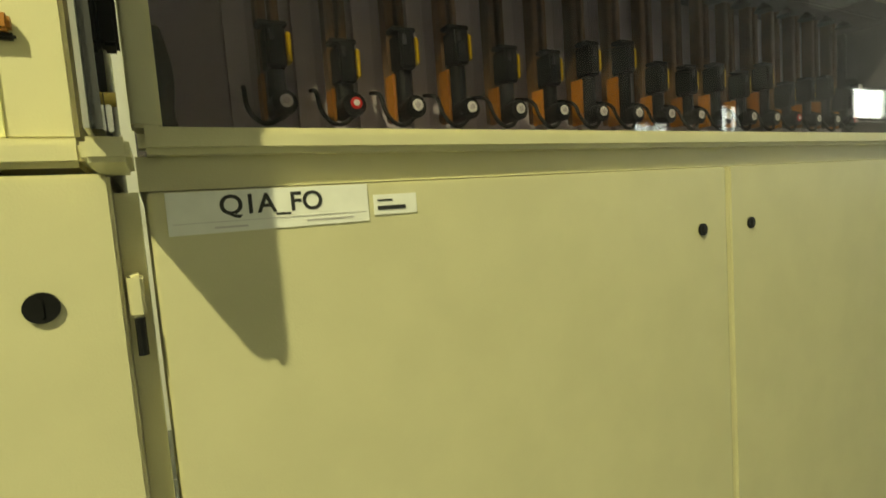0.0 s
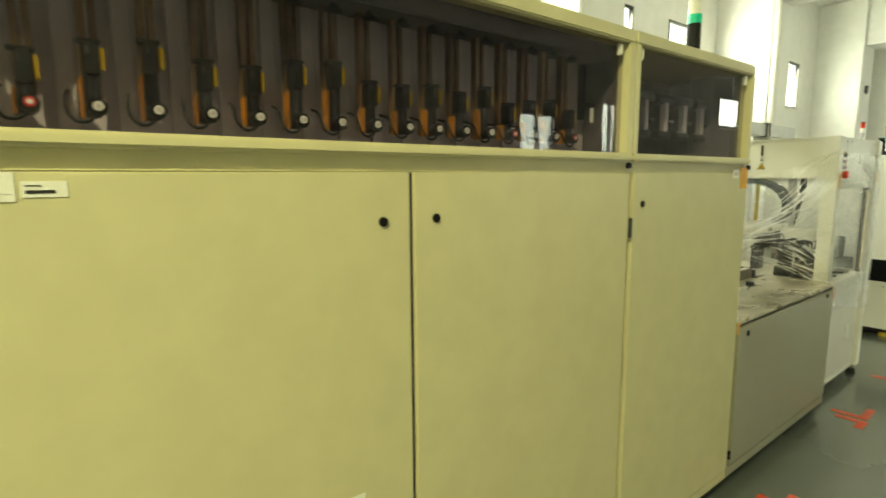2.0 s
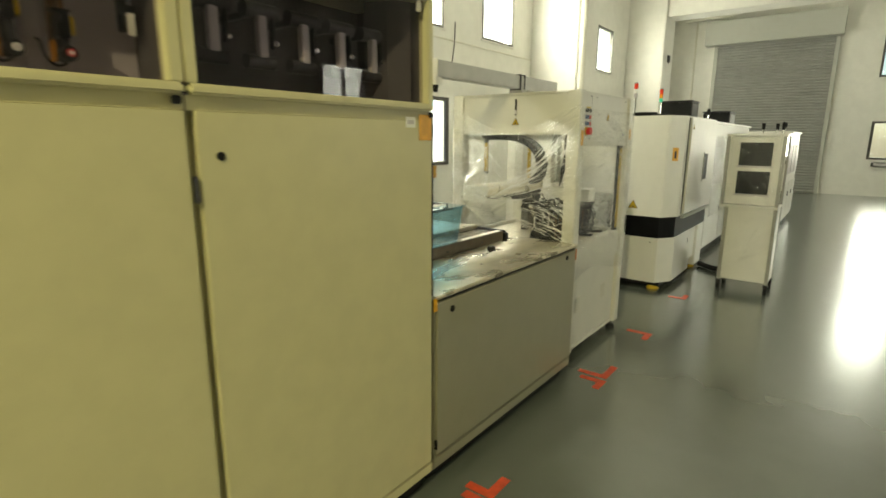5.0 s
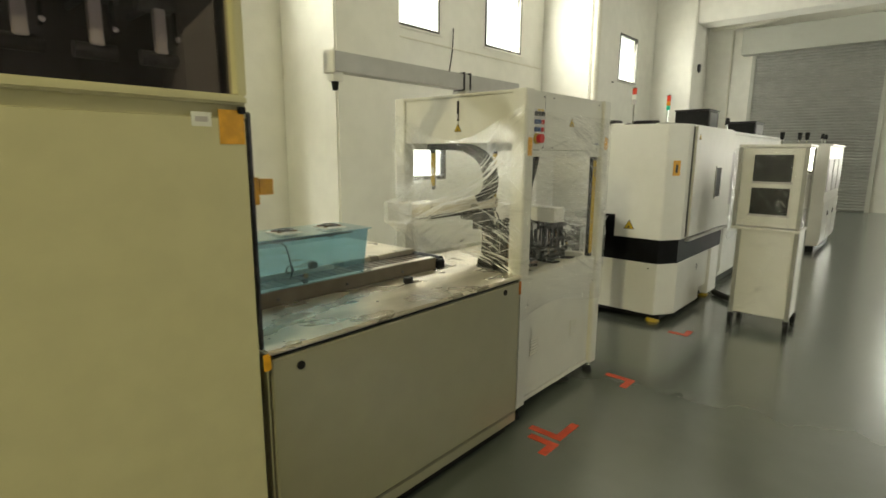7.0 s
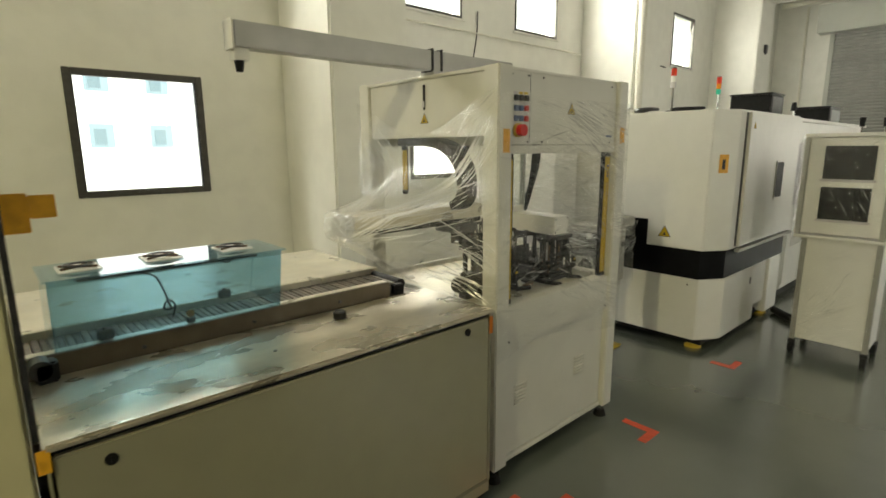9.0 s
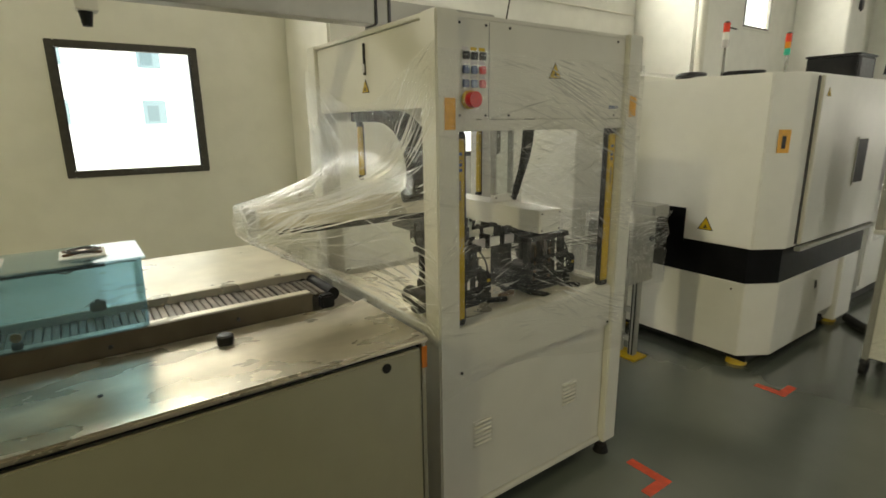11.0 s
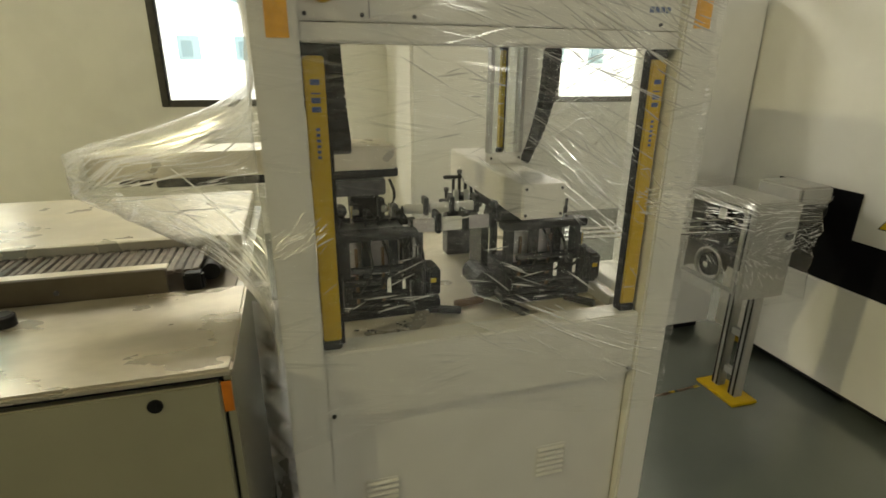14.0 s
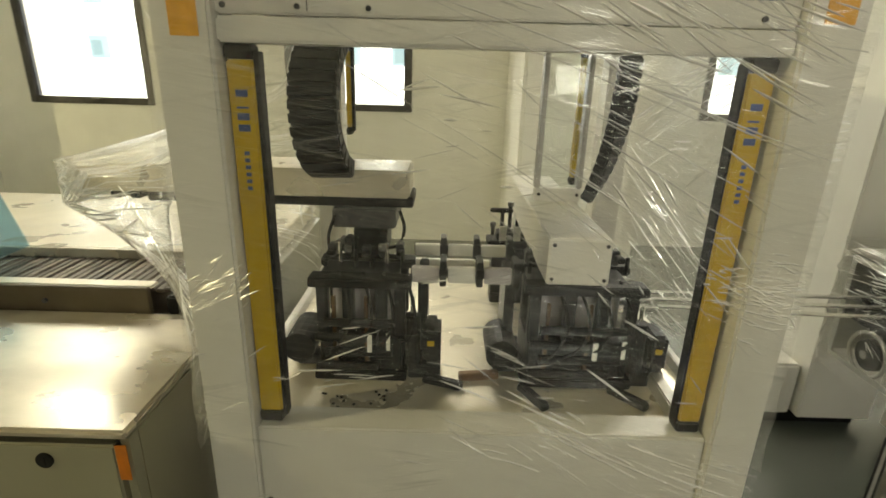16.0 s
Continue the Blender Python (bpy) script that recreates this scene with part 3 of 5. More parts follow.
low_tag = thing("sticker", (1.39, FACE, 0.78), "crinkled pale sticker low on the door", "label")
part("card", box(1.352, 1.412, FACE - 0.0014, FACE - 0.0002, 0.75, 0.835), PAPER, low_tag)
for a, b, z0, z1 in ((3.352, 3.425, 1.528, 1.622), (3.4405, 3.466, 0.828, 0.884)):
    solid("adhesive_tape", box(a, b, FACE - 0.0018, FACE - 0.0003, z0, z1), TAPE, "strip of orange-yellow adhesive tape", "tape", "tape strips")
flag = bmesh.new()
box(3.441, 3.50, 1.296, 1.301, 1.345, 1.43, 0.002, bm=flag)
box(3.50, 3.548, 1.296, 1.301, 1.375, 1.425, 0.002, bm=flag)
solid("adhesive_tape", flag, TAPE, "torn orange tape flap sticking off the cabinet side", "tape", "tape strips")
solid("cover_strip", box(3.4405, 3.4525, 1.235, 1.262, 0.895, 1.62, 0.003), IRON, "dark edge strip on the cabinet side", "trim")

# row of cylinders behind the wide pane
back = thing("back_plate", (1.53, 1.43, 1.637), "grey mounting plate behind the glazed row", "panel")
part("plate", box(0.592, 2.47, 1.425, 1.433, 1.637, 2.034), PLATE, back)
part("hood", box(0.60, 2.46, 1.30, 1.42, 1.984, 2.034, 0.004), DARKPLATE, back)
part("ledge", box(0.592, 2.47, 1.262, 1.424, 1.637, 1.642), PLATE, back)


def actuator(x, drop, label):
    """A vertical cylinder on a brown rail, with sensor, bracket and hose."""
    root = thing("pneumatic_actuator", (x, 1.38, 1.642), label, "actuator", "row of actuators")
    part("rail", box(x - 0.016, x - 0.002, 1.366, 1.392, 1.70, 2.008, 0.002), BROWN, root)
    part("rail", box(x + 0.003, x + 0.014, 1.362, 1.388, 1.72, 2.008, 0.002), BROWN, root)
    part("mounting_strip", box(x - 0.052, x - 0.022, 1.412, 1.4245, 1.66, 2.006), STRIP, root, "pale grey strip")
    part("orange_bracket", box(x - 0.0215, x - 0.0165, 1.345, 1.372, 1.695, 1.765 + drop, 0.001), ORANGE, root)
    z = 1.800 + drop
    block = part("clamp_block", box(x - 0.014, x + 0.011, 1.326, 1.3655, z - 0.030, z + 0.024, 0.003), BLACK, root)
    part("clamp_ear", box(x - 0.023, x + 0.016, 1.330, 1.356, z + 0.024, z + 0.031, 0.002), BLACK, block)
    part("sensor", box(x + 0.0125, x + 0.020, 1.330, 1.350, z - 0.022, z + 0.018, 0.002), YELLOW, root, "yellow sensor")
    part("fitting", box(x - 0.010, x - 0.004, 1.322, 1.327, z + 0.004, z + 0.018, 0.001), IRON, block)
    part("cylinder", rod((x - 0.002, 1.345, z - 0.031), (x - 0.002, 1.345, 1.705), 0.0125, 14), ANODISED, root, smooth=False)
    foot = part("motor", rod((x, 1.315, 1.712), (x, 1.362, 1.712), 0.0165, 18), BLACK, root)
    part("badge", rod((x + 0.002, 1.3135, 1.714), (x + 0.002, 1.3150, 1.714), 0.0085, 16), RED if drop < -0.02 else PAPER, foot)
    part("badge_dot", rod((x + 0.002, 1.3125, 1.714), (x + 0.002, 1.3134, 1.714), 0.0045, 12), PAPER if drop < -0.02 else STRIP, foot)
    part("hose", tube([(x + 0.006, 1.33, 1.716), (x - 0.006, 1.318, 1.690), (x - 0.030, 1.318, 1.682), (x - 0.047, 1.325, 1.703), (x - 0.045, 1.34, 1.735), (x - 0.036, 1.40, 1.748)], 0.0032), RUBBER, root, "black hose loop")
    part("cap", rod((x, 1.34, 1.966), (x, 1.34, 1.978), 0.021, 16, r2=0.012), BLACK, root)
    part("top_spindle", rod((x, 1.34, 1.978), (x, 1.34, 2.008), 0.006, 10), IRON, root)
    return root


drops = (-0.010, -0.025, 0.0, 0.013, 0.023)
first = [actuator(0.759, d, "black pneumatic cylinder on a brown rail with a hose loop") for d in drops]
order = (0, 1, 2, 3, 0, 0, 3, 4, 0, 0, 2, 0, 3, 1, 0, 2, 1)
used_once = set()
for k in range(17):
    src = first[order[k]]
    x = 0.759 + 0.0955 * k
    if order[k] in used_once:
        copy_thing(src, pose(x, 1.38, 1.642))
    else:
        used_once.add(order[k])
        src.location = (x, 1.38, 1.642)

# end bracket of the row, with its paper tag
end_bracket = thing("sensor_bracket", (2.44, 1.38, 1.77), "dark sensor bracket with a hanging white tag", "bracket")
part("rail", box(2.432, 2.448, 1.40, 1.4245, 1.79, 1.984, 0.002), BLACK, end_bracket)
part("arm", box(2.424, 2.456, 1.365, 1.40, 1.828, 1.846, 0.002), BLACK, end_bracket)
part("tag", box(2.430, 2.448, 1.3625, 1.3645, 1.776, 1.8275), PAPER, end_bracket, "small white paper tag")

# loom of cable at the far left of the row
solid("cable_loom", tube([(0.615, 1.35, 1.80), (0.625, 1.33, 1.74), (0.617, 1.33, 1.69), (0.632, 1.34, 1.66), (0.64, 1.36, 1.644)], 0.011), RUBBER, "bundle of dark cables behind the pane", "cable")
solid("black_box", box(0.604, 0.628, 1.33, 1.42, 1.86, 2.0, 0.004), BLACK, "black terminal box in the corner", "box")

# rollers behind the narrow pane
bay = thing("back_plate", (2.97, 1.6, 1.637), "blue-grey lining of the roller compartment", "panel")
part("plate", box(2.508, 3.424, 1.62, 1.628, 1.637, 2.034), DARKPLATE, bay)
part("ledge", box(2.508, 3.424, 1.262, 1.619, 1.637, 1.642), PLATE, bay)


def roller_unit(x):
    root = thing("roller_unit", (x, 1.40, 1.75), "pale upright bar between two dark rollers", "roller", "row of rollers")
    part("bar", box(x - 0.015, x + 0.015, 1.375, 1.40, 1.772, 1.89, 0.003), STRIP, root)
    part("side_bar", box(x + 0.036, x + 0.046, 1.38, 1.40, 1.80, 1.89, 0.003), BLACK, root)
    part("upper_roller", rod((x - 0.05, 1.40, 1.905), (x + 0.06, 1.40, 1.905), 0.024, 18), IRON, root)
    part("lower_roller", rod((x - 0.05, 1.40, 1.760), (x + 0.045, 1.40, 1.760), 0.021, 18), IRON, root)
    part("fitting", rod((x + 0.041, 1.37, 1.815), (x + 0.041, 1.38, 1.815), 0.008, 10), CHROME, root)
    part("hanger", box(x - 0.006, x + 0.006, 1.41, 1.619, 1.895, 1.915, 0.002), IRON, root)
    return root


rolls = roller_unit(2.66)
for k in range(1, 5):
    copy_thing(rolls, pose(2.66 + 0.155 * k, 1.40, 1.75))
solid("curtain_panel", prism([(3.30, 1.45), (3.33, 1.36), (3.395, 1.30), (3.405, 1.31), (3.345, 1.37), (3.315, 1.45)], 1.642, 2.03), DARKPLATE, "dark curved guard sheet behind the pane", "panel")

# signal lamp on the roof of the narrow unit
beacon = thing("signal_lamp", (3.30, 1.45, 2.07), "black stack lamp with a green lens on the cabinet roof", "signal lamp")
part("stem", rod((3.30, 1.45, 2.07), (3.30, 1.45, 2.15), 0.011, 12), BLACK, beacon)
part("lamp_body", rod((3.30, 1.45, 2.15), (3.30, 1.45, 2.275), 0.030, 24), BLACK, beacon)
part("green_lens", rod((3.30, 1.45, 2.275), (3.30, 1.45, 2.315), 0.031, 24), GREEN, beacon, "green lens")
part("cap", rod((3.30, 1.45, 2.315), (3.30, 1.45, 2.40), 0.030, 24, r2=0.026), PAPER, beacon)

# control cabinet at the start of the line
ctl = thing("control_cabinet", (-0.1, 1.8, 0), "beige control cabinet with a lock and an orange lamp", "cabinet", "beige machine units")
part("plinth", box(-0.73, 0.535, 1.28, 2.42, 0, 0.085), BLACK, ctl)
part("body", box(-0.75, 0.555, 1.258, 2.45, 0.085, 1.60), BEIGE, ctl)
part("upper_body", box(-0.75, 0.540, 1.236, 2.45, 1.652, 2.07, 0.004), BEIGE, ctl)
part("shelf_lip", box(-0.75, 0.544, 1.214, 2.45, 1.6245, 1.6515, 0.006), BEIGE, ctl)
part("door", box(-0.74, 0.561, 1.216, 1.240, 0.142, 1.618, 0.003), BEIGE, ctl)
cam_lock(0.496, 1.216, 1.497, ctl, 0.0145)
part("lamp", box(0.455, 0.500, 1.222, 1.236, 1.748, 1.764, 0.003), ORANGE, ctl, "orange indicator lamp")
part("lamp_base", box(0.452, 0.502, 1.228, 1.2365, 1.742, 1.748, 0.002), BLACK, ctl)
part("notice", box(0.34, 0.484, 1.2335, 1.236, 1.655, 1.73), material("pale_yellow_paper", (0.72, 0.70, 0.36), 0.6, grain=0.04), ctl, "pale yellow notice")
part("filler_strip", box(0.5615, 0.583, 1.240, 1.27, 0.132, 1.60), BEIGE, ctl)
hinge = part("hinge", box(0.5645, 0.5785, 1.214, 1.240, 1.475, 1.518, 0.003), BEIGE, ctl)
part("hinge_pin", rod((0.572, 1.216, 1.437), (0.572, 1.216, 1.475), 0.005, 10), BLACK, hinge)

# smoked side guard that stands out of the face between the two units
guard = thing("side_guard", (0.567, 1.17, 1.617), "dark smoked guard panel standing out from the cabinet", "guard")
part("panel", box(0.560, 0.568, 1.092, 1.232, 1.640, 2.075), CLEAR_EDGE, guard)
part("edge_profile", box(0.5555, 0.5595, 1.088, 1.232, 1.640, 2.075), ALU, guard)
part("foot_bracket", box(0.550, 0.583, 1.105, 1.238, 1.617, 1.637, 0.004), BEIGE, guard)
latch = part("latch", rod((0.5685, 1.14, 1.672), (0.577, 1.14, 1.672), 0.006, 14), material("brass", (0.55, 0.42, 0.12), 0.35, 0.8, grain=0.1), guard, "brass knob")
part("latch_arm", box(0.5685, 0.573, 1.136, 1.144, 1.645, 1.668, 0.001), CHROME, guard)
part("mount", box(0.5685, 0.583, 1.20, 1.232, 1.735, 1.80, 0.003), BLACK, guard)


# ---- low conveyor bench ----
bench = thing("conveyor_bench", (4.17, 1.9, 0), "low beige machine bench with a worn steel top", "machine")
part("plinth", box(3.47, 4.87, 1.29, 2.55, 0.0, 0.075), BLACK, bench)
part("base_frame", box(3.456, 4.888, 1.236, 2.62, 0.075, 0.132, 0.005), BENCH_SHADED, bench)
part("body", box(3.456, 4.888, 1.262, 2.62, 0.132, 0.868, 0.003), BENCH_SHADED, bench)
d = part("door", box(3.470, 4.866, 1.228, 1.250, 0.146, 0.857, 0.004), BENCH_SHADED, bench)
part("door_gasket", box(3.463, 4.873, 1.2505, 1.2615, 0.139, 0.865), BLACK, bench)
part("frame_stile", box(3.456, 3.4625, 1.236, 1.2615, 0.132, 0.868), BENCH_SHADED, bench)
part("frame_stile", box(4.8735, 4.888, 1.236, 1.2615, 0.132, 0.868), BENCH_SHADED, bench)
cam_lock(3.575, 1.228, 0.810, bench, 0.0145)
cam_lock(4.746, 1.228, 0.826, bench, 0.0145)
part("deck", box(3.4535, 4.893, 1.222, 1.655, 0.872, 0.890, 0.006), STEEL, bench, "worn stainless deck plate")
part("rear_deck", box(3.456, 4.86, 1.975, 2.64, 0.872, 0.935, 0.004), PALE_STEEL, bench, "pale steel rear deck")
part("well_floor", box(3.456, 4.86, 1.656, 1.974, 0.869, 0.879), RAIL_SHADED, bench)
part("tape_mark", box(4.868, 4.887, 1.226, 1.2275, 0.79, 0.86), material("dark_orange_tape", (0.50, 0.15, 0.01), 0.45, grain=0.15, grain_scale=30), bench)
part("hinge", box(3.4575, 3.4675, 1.222, 1.2355, 0.18, 0.225, 0.002), BLACK, bench)

belt = thing("roller_conveyor", (4.1, 1.8, 0.879), "chain conveyor between two steel side rails", "conveyor")
front_rail = part("side_rail", box(3.46, 4.70, 1.657, 1.672, 0.8795, 0.952, 0.002), RAIL_SHADED, belt)
part("rail_flange", box(3.46, 4.70, 1.672, 1.708, 0.944, 0.952, 0.002), PALE_STEEL, belt)
part("side_rail", box(3.46, 4.80, 1.925, 1.940, 0.8795, 0.952, 0.002), PALE_STEEL, belt)
part("rail_flange", box(3.46, 4.80, 1.9405, 1.968, 0.944, 0.952, 0.002), PALE_STEEL, belt)
for x in (3.75, 4.10, 4.45):
    part("rail_bolt", rod((x, 1.651, 0.915), (x, 1.657, 0.915), 0.006, 10), IRON, belt)
slat = bmesh.new()
box(-0.0095, 0.0095, -0.105, 0.105, -0.005, 0.005, 0.0025, bm=slat)
bme = bpy.data.meshes.new("belt_slat")
slat.to_mesh(bme)
slat.free()
bme.materials.append(material("belt_link", (0.15, 0.125, 0.095), 0.45, 0.5, grain=0.25, grain_scale=40, rand=0.3))
for k in range(60):
    s = new("belt_slat", bme)
    s.parent = belt
    s.location = Vector((3.475 + 0.0218 * k, 1.817, 0.922 + (0.002 if k % 2 else 0))) - Vector((4.1, 1.8, 0.879))
part("drive_roller", rod((4.80, 1.712, 0.915), (4.80, 1.922, 0.915), 0.024, 20), BLACK, belt)
part("end_bearing", box(4.735, 4.785, 1.664, 1.70, 0.88, 0.93, 0.006), BLACK, belt)
part("bracket", box(3.475, 3.53, 1.60, 1.654, 0.890, 0.95, 0.006), BLACK, belt)
part("end_coupling", rod((3.49, 1.60, 0.93), (3.49, 1.66, 0.93), 0.028, 18), IRON, belt)

puck = thing("rubber_stop", (4.382, 1.545, 0.89), "short black rubber puck on the steel deck", "stop")
part("body", rod((4.382, 1.545, 0.89), (4.382, 1.545, 0.914), 0.024, 28), RUBBER, puck)
part("rim", rod((4.382, 1.545, 0.914), (4.382, 1.545, 0.919), 0.021, 28, r2=0.019), IRON, puck)
solid("deck_bolt", rod((4.06, 1.40, 0.89), (4.06, 1.40, 0.893), 0.006, 10), IRON, "small bolt head on the deck", "bolt")

cover = thing("acrylic_cover", (3.86, 1.76, 0.952), "translucent blue acrylic hood over the conveyor", "machine cover")


def leaning(bm, front, rear, y0, y1, z0):
    """Leans a sheet towards the front, by one slope at its front edge and another at its rear edge."""
    for v in bm.verts:
        f = (v.co.y - y0) / (y1 - y0)
        v.co.y -= (front * (1 - f) + rear * f) * (v.co.z - z0)
    return bm


for nm, x0, x1, y0, y1 in (("front_sheet", 3.53, 4.205, 1.664, 1.669), ("rear_sheet", 3.53, 4.205, 1.935, 1.940), ("end_sheet", 3.53, 3.535, 1.6695, 1.9345), ("end_sheet", 4.20, 4.205, 1.6695, 1.9345)):
    part(nm, leaning(box(x0, x1, y0, y1, 0.952, 1.165), 0.18, 0.34, 1.664, 1.940, 0.952), BLUE_ACRYLIC, cover)
part("top_sheet", box(3.52, 4.215, 1.612, 1.878, 1.1655, 1.171), BLUE_ACRYLIC, cover)
part("edge_strip", box(3.60, 4.12, 1.634, 1.648, 1.153, 1.165), BLACK, cover, "thin black cable strip")
for x in (3.62, 3.845, 4.075):
    fan = part("fan_guard", box(x - 0.055, x + 0.055, 1.685, 1.805, 1.1715, 1.176, 0.002), PAPER, cover, "white fan guard")
    for a in (35, -35):
        part("guard_wire", box(-0.055, 0.055, -0.006, 0.006, 0, 0.006, 0.002, turn=pose(x, 1.745, 1.1765, 0, 0, a)), BROWN, fan)
    for r in (0.025, 0.04):
        part("guard_ring", tube([(x + r * math.cos(a * math.tau / 12), 1.745 + r * math.sin(a * math.tau / 12), 1.184) for a in range(13)], 0.0022, 6), IRON, fan)
part("cable", tube([(3.60, 1.668, 1.16), (3.80, 1.675, 1.15), (3.83, 1.69, 1.08), (3.845, 1.70, 1.02), (3.86, 1.72, 1.0), (3.83, 1.73, 1.0), (3.84, 1.71, 1.04), (3.87, 1.72, 1.02), (3.86, 1.74, 0.965)], 0.003), RUBBER, cover, "thin dangling black cable")
part("cable", tube([(3.84, 1.675, 1.165), (4.0, 1.674, 1.155), (4.03, 1.676, 1.135), (4.06, 1.676, 1.155), (4.09, 1.676, 1.168)], 0.003), RUBBER, cover)
for x, y in ((3.66, 1.70), (4.09, 1.91)):
    s = thing("photo_sensor", (x, y, 0.952), "small black sensor block on the conveyor rail", "sensor", "conveyor sensors")
    part("body", box(x - 0.022, x + 0.022, y - 0.013, y + 0.013, 0.952, 0.984, 0.004), BLACK, s)
    part("cable_gland", rod((x, y, 0.984), (x, y, 0.990), 0.007, 12), RUBBER, s)
reflector = thing("reflector", (3.90, 1.69, 0.952), "round orange reflector on a small foot", "reflector")
part("disc", rod((3.90, 1.678, 0.985), (3.90, 1.686, 0.985), 0.012, 20), ORANGE, reflector)
part("foot", box(3.888, 3.912, 1.676, 1.70, 0.952, 0.971, 0.003), BLACK, reflector)


# ---- white assembly station ----
SX0, SX1, SY0, SY1 = 4.988, 5.980, 1.300, 2.28
station = thing("assembly_station", (5.484, 1.79, 0), "white assembly station with a glazed work bay, wrapped in film", "machine")
posts = {}
for nm, x0, y0 in (("fl", SX0, SY0), ("fr", SX1 - 0.085, SY0), ("bl", SX0, SY1 - 0.085), ("br", SX1 - 0.085, SY1 - 0.085)):
    posts[nm] = part("post", box(x0, x0 + 0.085, y0, y0 + 0.085, 0.075, 1.84, 0.005), STATION, station)
    part("levelling_foot", rod((x0 + 0.042, y0 + 0.042, 0.0), (x0 + 0.042, y0 + 0.042, 0.035), 0.036, 20, r2=0.026), RUBBER, posts[nm], "black levelling foot")
    part("foot_stem", rod((x0 + 0.042, y0 + 0.042, 0.035), (x0 + 0.042, y0 + 0.042, 0.075), 0.012, 12), CHROME, posts[nm])
XI0, XI1 = SX0 + 0.0855, SX1 - 0.0855
part("lower_panel", box(XI0, XI1, SY0 + 0.03, SY0 + 0.05, 0.105, 0.652, 0.003), STATION, station, "white lower panel with louvres")
part("cross_rail", box(XI0, XI1, SY0 + 0.012, SY0 + 0.08, 0.656, 0.838, 0.004), STATION, station)
part("bottom_rail", box(XI0, XI1, SY0 + 0.02, SY0 + 0.08, 0.078, 0.102, 0.003), STATION, station)
hood = part("control_panel", box(XI0, XI1, SY0 + 0.018, SY0 + 0.036, 1.530, 1.822, 0.003), STATION, station, "white upper control panel")
part("header_rail", box(XI0, XI1, SY0 + 0.012, SY0 + 0.08, 1.492, 1.527, 0.004), STATION, station)
part("side_panel", box(SX0 + 0.012, SX0 + 0.03, SY0 + 0.0855, SY1 - 0.0855, 1.565, 1.822, 0.003), STATION, station)
part("side_panel", box(SX1 - 0.03, SX1 - 0.012, SY0 + 0.0855, SY1 - 0.0855, 1.53, 1.822, 0.003), STATION, station)
part("side_panel", box(SX0 + 0.012, SX0 + 0.03, SY0 + 0.0855, SY1 - 0.0855, 0.105, 0.838, 0.003), STATION, station)
part("side_panel", box(SX1 - 0.03, SX1 - 0.012, SY0 + 0.0855, SY1 - 0.0855, 0.105, 0.838, 0.003), STATION, station)
part("rear_panel", box(XI0, XI1, SY1 - 0.05, SY1 - 0.03, 0.105, 0.838, 0.003), STATION, station)
part("rear_hood", box(XI0, XI1, SY1 - 0.05, SY1 - 0.03, 1.53, 1.822, 0.003), STATION, station)
part("roof", box(SX0 + 0.004, SX1 - 0.004, SY0 + 0.02, SY1 - 0.02, 1.8225, 1.838, 0.003), STATION, station)
part("work_table", box(SX0 + 0.031, SX1 - 0.031, SY0 + 0.0805, SY1 - 0.051, 0.800, 0.812, 0.002), PALE_STEEL, station, "pale steel work table")
part("panel_seam", box(5.203, 5.2045, SY0 + 0.0172, SY0 + 0.018, 1.535, 1.82), IRON, hood)
for x in (XI0 + 0.012, 5.19, 5.29, XI1 - 0.05):
    for z in (1.541, 1.810):
        part("screw", rod((x, SY0 + 0.0150, z), (x, SY0 + 0.018, z), 0.0042, 10), IRON, hood)
for x in (XI0 + 0.012, XI1 - 0.012):
    part("screw", rod((x, SY0 + 0.008, 0.672), (x, SY0 + 0.0125, 0.672), 0.0055, 10), BLACK, station)
for x0 in (5.150, 5.630):
    vent = part("vent", box(x0, x0 + 0.09, SY0 + 0.0288, SY0 + 0.0299, 0.335, 0.445), STATION, station)
    for k in range(6):
        part("louvre", box(-0.042, 0.042, -0.004, 0.004, -0.0045, 0.0045, 0.002, turn=pose(x0 + 0.045, SY0 + 0.0255, 0.347 + 0.0175 * k, 28, 0, 0)), STATION, vent)
side_vent = part("vent", box(SX0 + 0.0108, SX0 + 0.0119, 1.46, 1.54, 0.30, 0.42), STATION, station)
for k in range(7):
    part("louvre", box(-0.004, 0.004, -0.036, 0.036, -0.0045, 0.0045, 0.002, turn=pose(SX0 + 0.0075, 1.50, 0.31 + 0.0165 * k, 0, -28, 0)), STATION, side_vent)

# push buttons, stop button, stickers
for r in range(3):
    for c in range(3):
        bx, bz = 5.108 + 0.033 * c, 1.718 - 0.041 * r
        mat = RED if c == 2 and r > 0 else BLUE_BUTTON if c < 2 and r else BLACK
        btn = part("push_button", box(bx - 0.012, bx + 0.012, SY0 + 0.006, SY0 + 0.018, bz - 0.012, bz + 0.012, 0.003), mat, hood)
        part("button_label", box(bx - 0.012, bx + 0.012, SY0 + 0.0165, SY0 + 0.0178, bz + 0.015, bz + 0.025), YELLOW if r == 0 and c else STRIP, btn)
stop = part("stop_button", rod((5.120, SY0 - 0.022, 1.588), (5.120, SY0 + 0.002, 1.588), 0.024, 28), RED, hood, "red mushroom stop button")
part("stop_collar", rod((5.120, SY0 + 0.002, 1.588), (5.120, SY0 + 0.018, 1.588), 0.028, 28), YELLOW, stop)
warning_triangle(5.505, SY0 + 0.0175, 1.682, 0.062, hood, "y")
for k in range(4):
    part("maker_mark", box(5.812 + 0.014 * k, 5.823 + 0.014 * k, SY0 + 0.0168, SY0 + 0.0178, 1.565, 1.577), BLUE_BUTTON, hood)
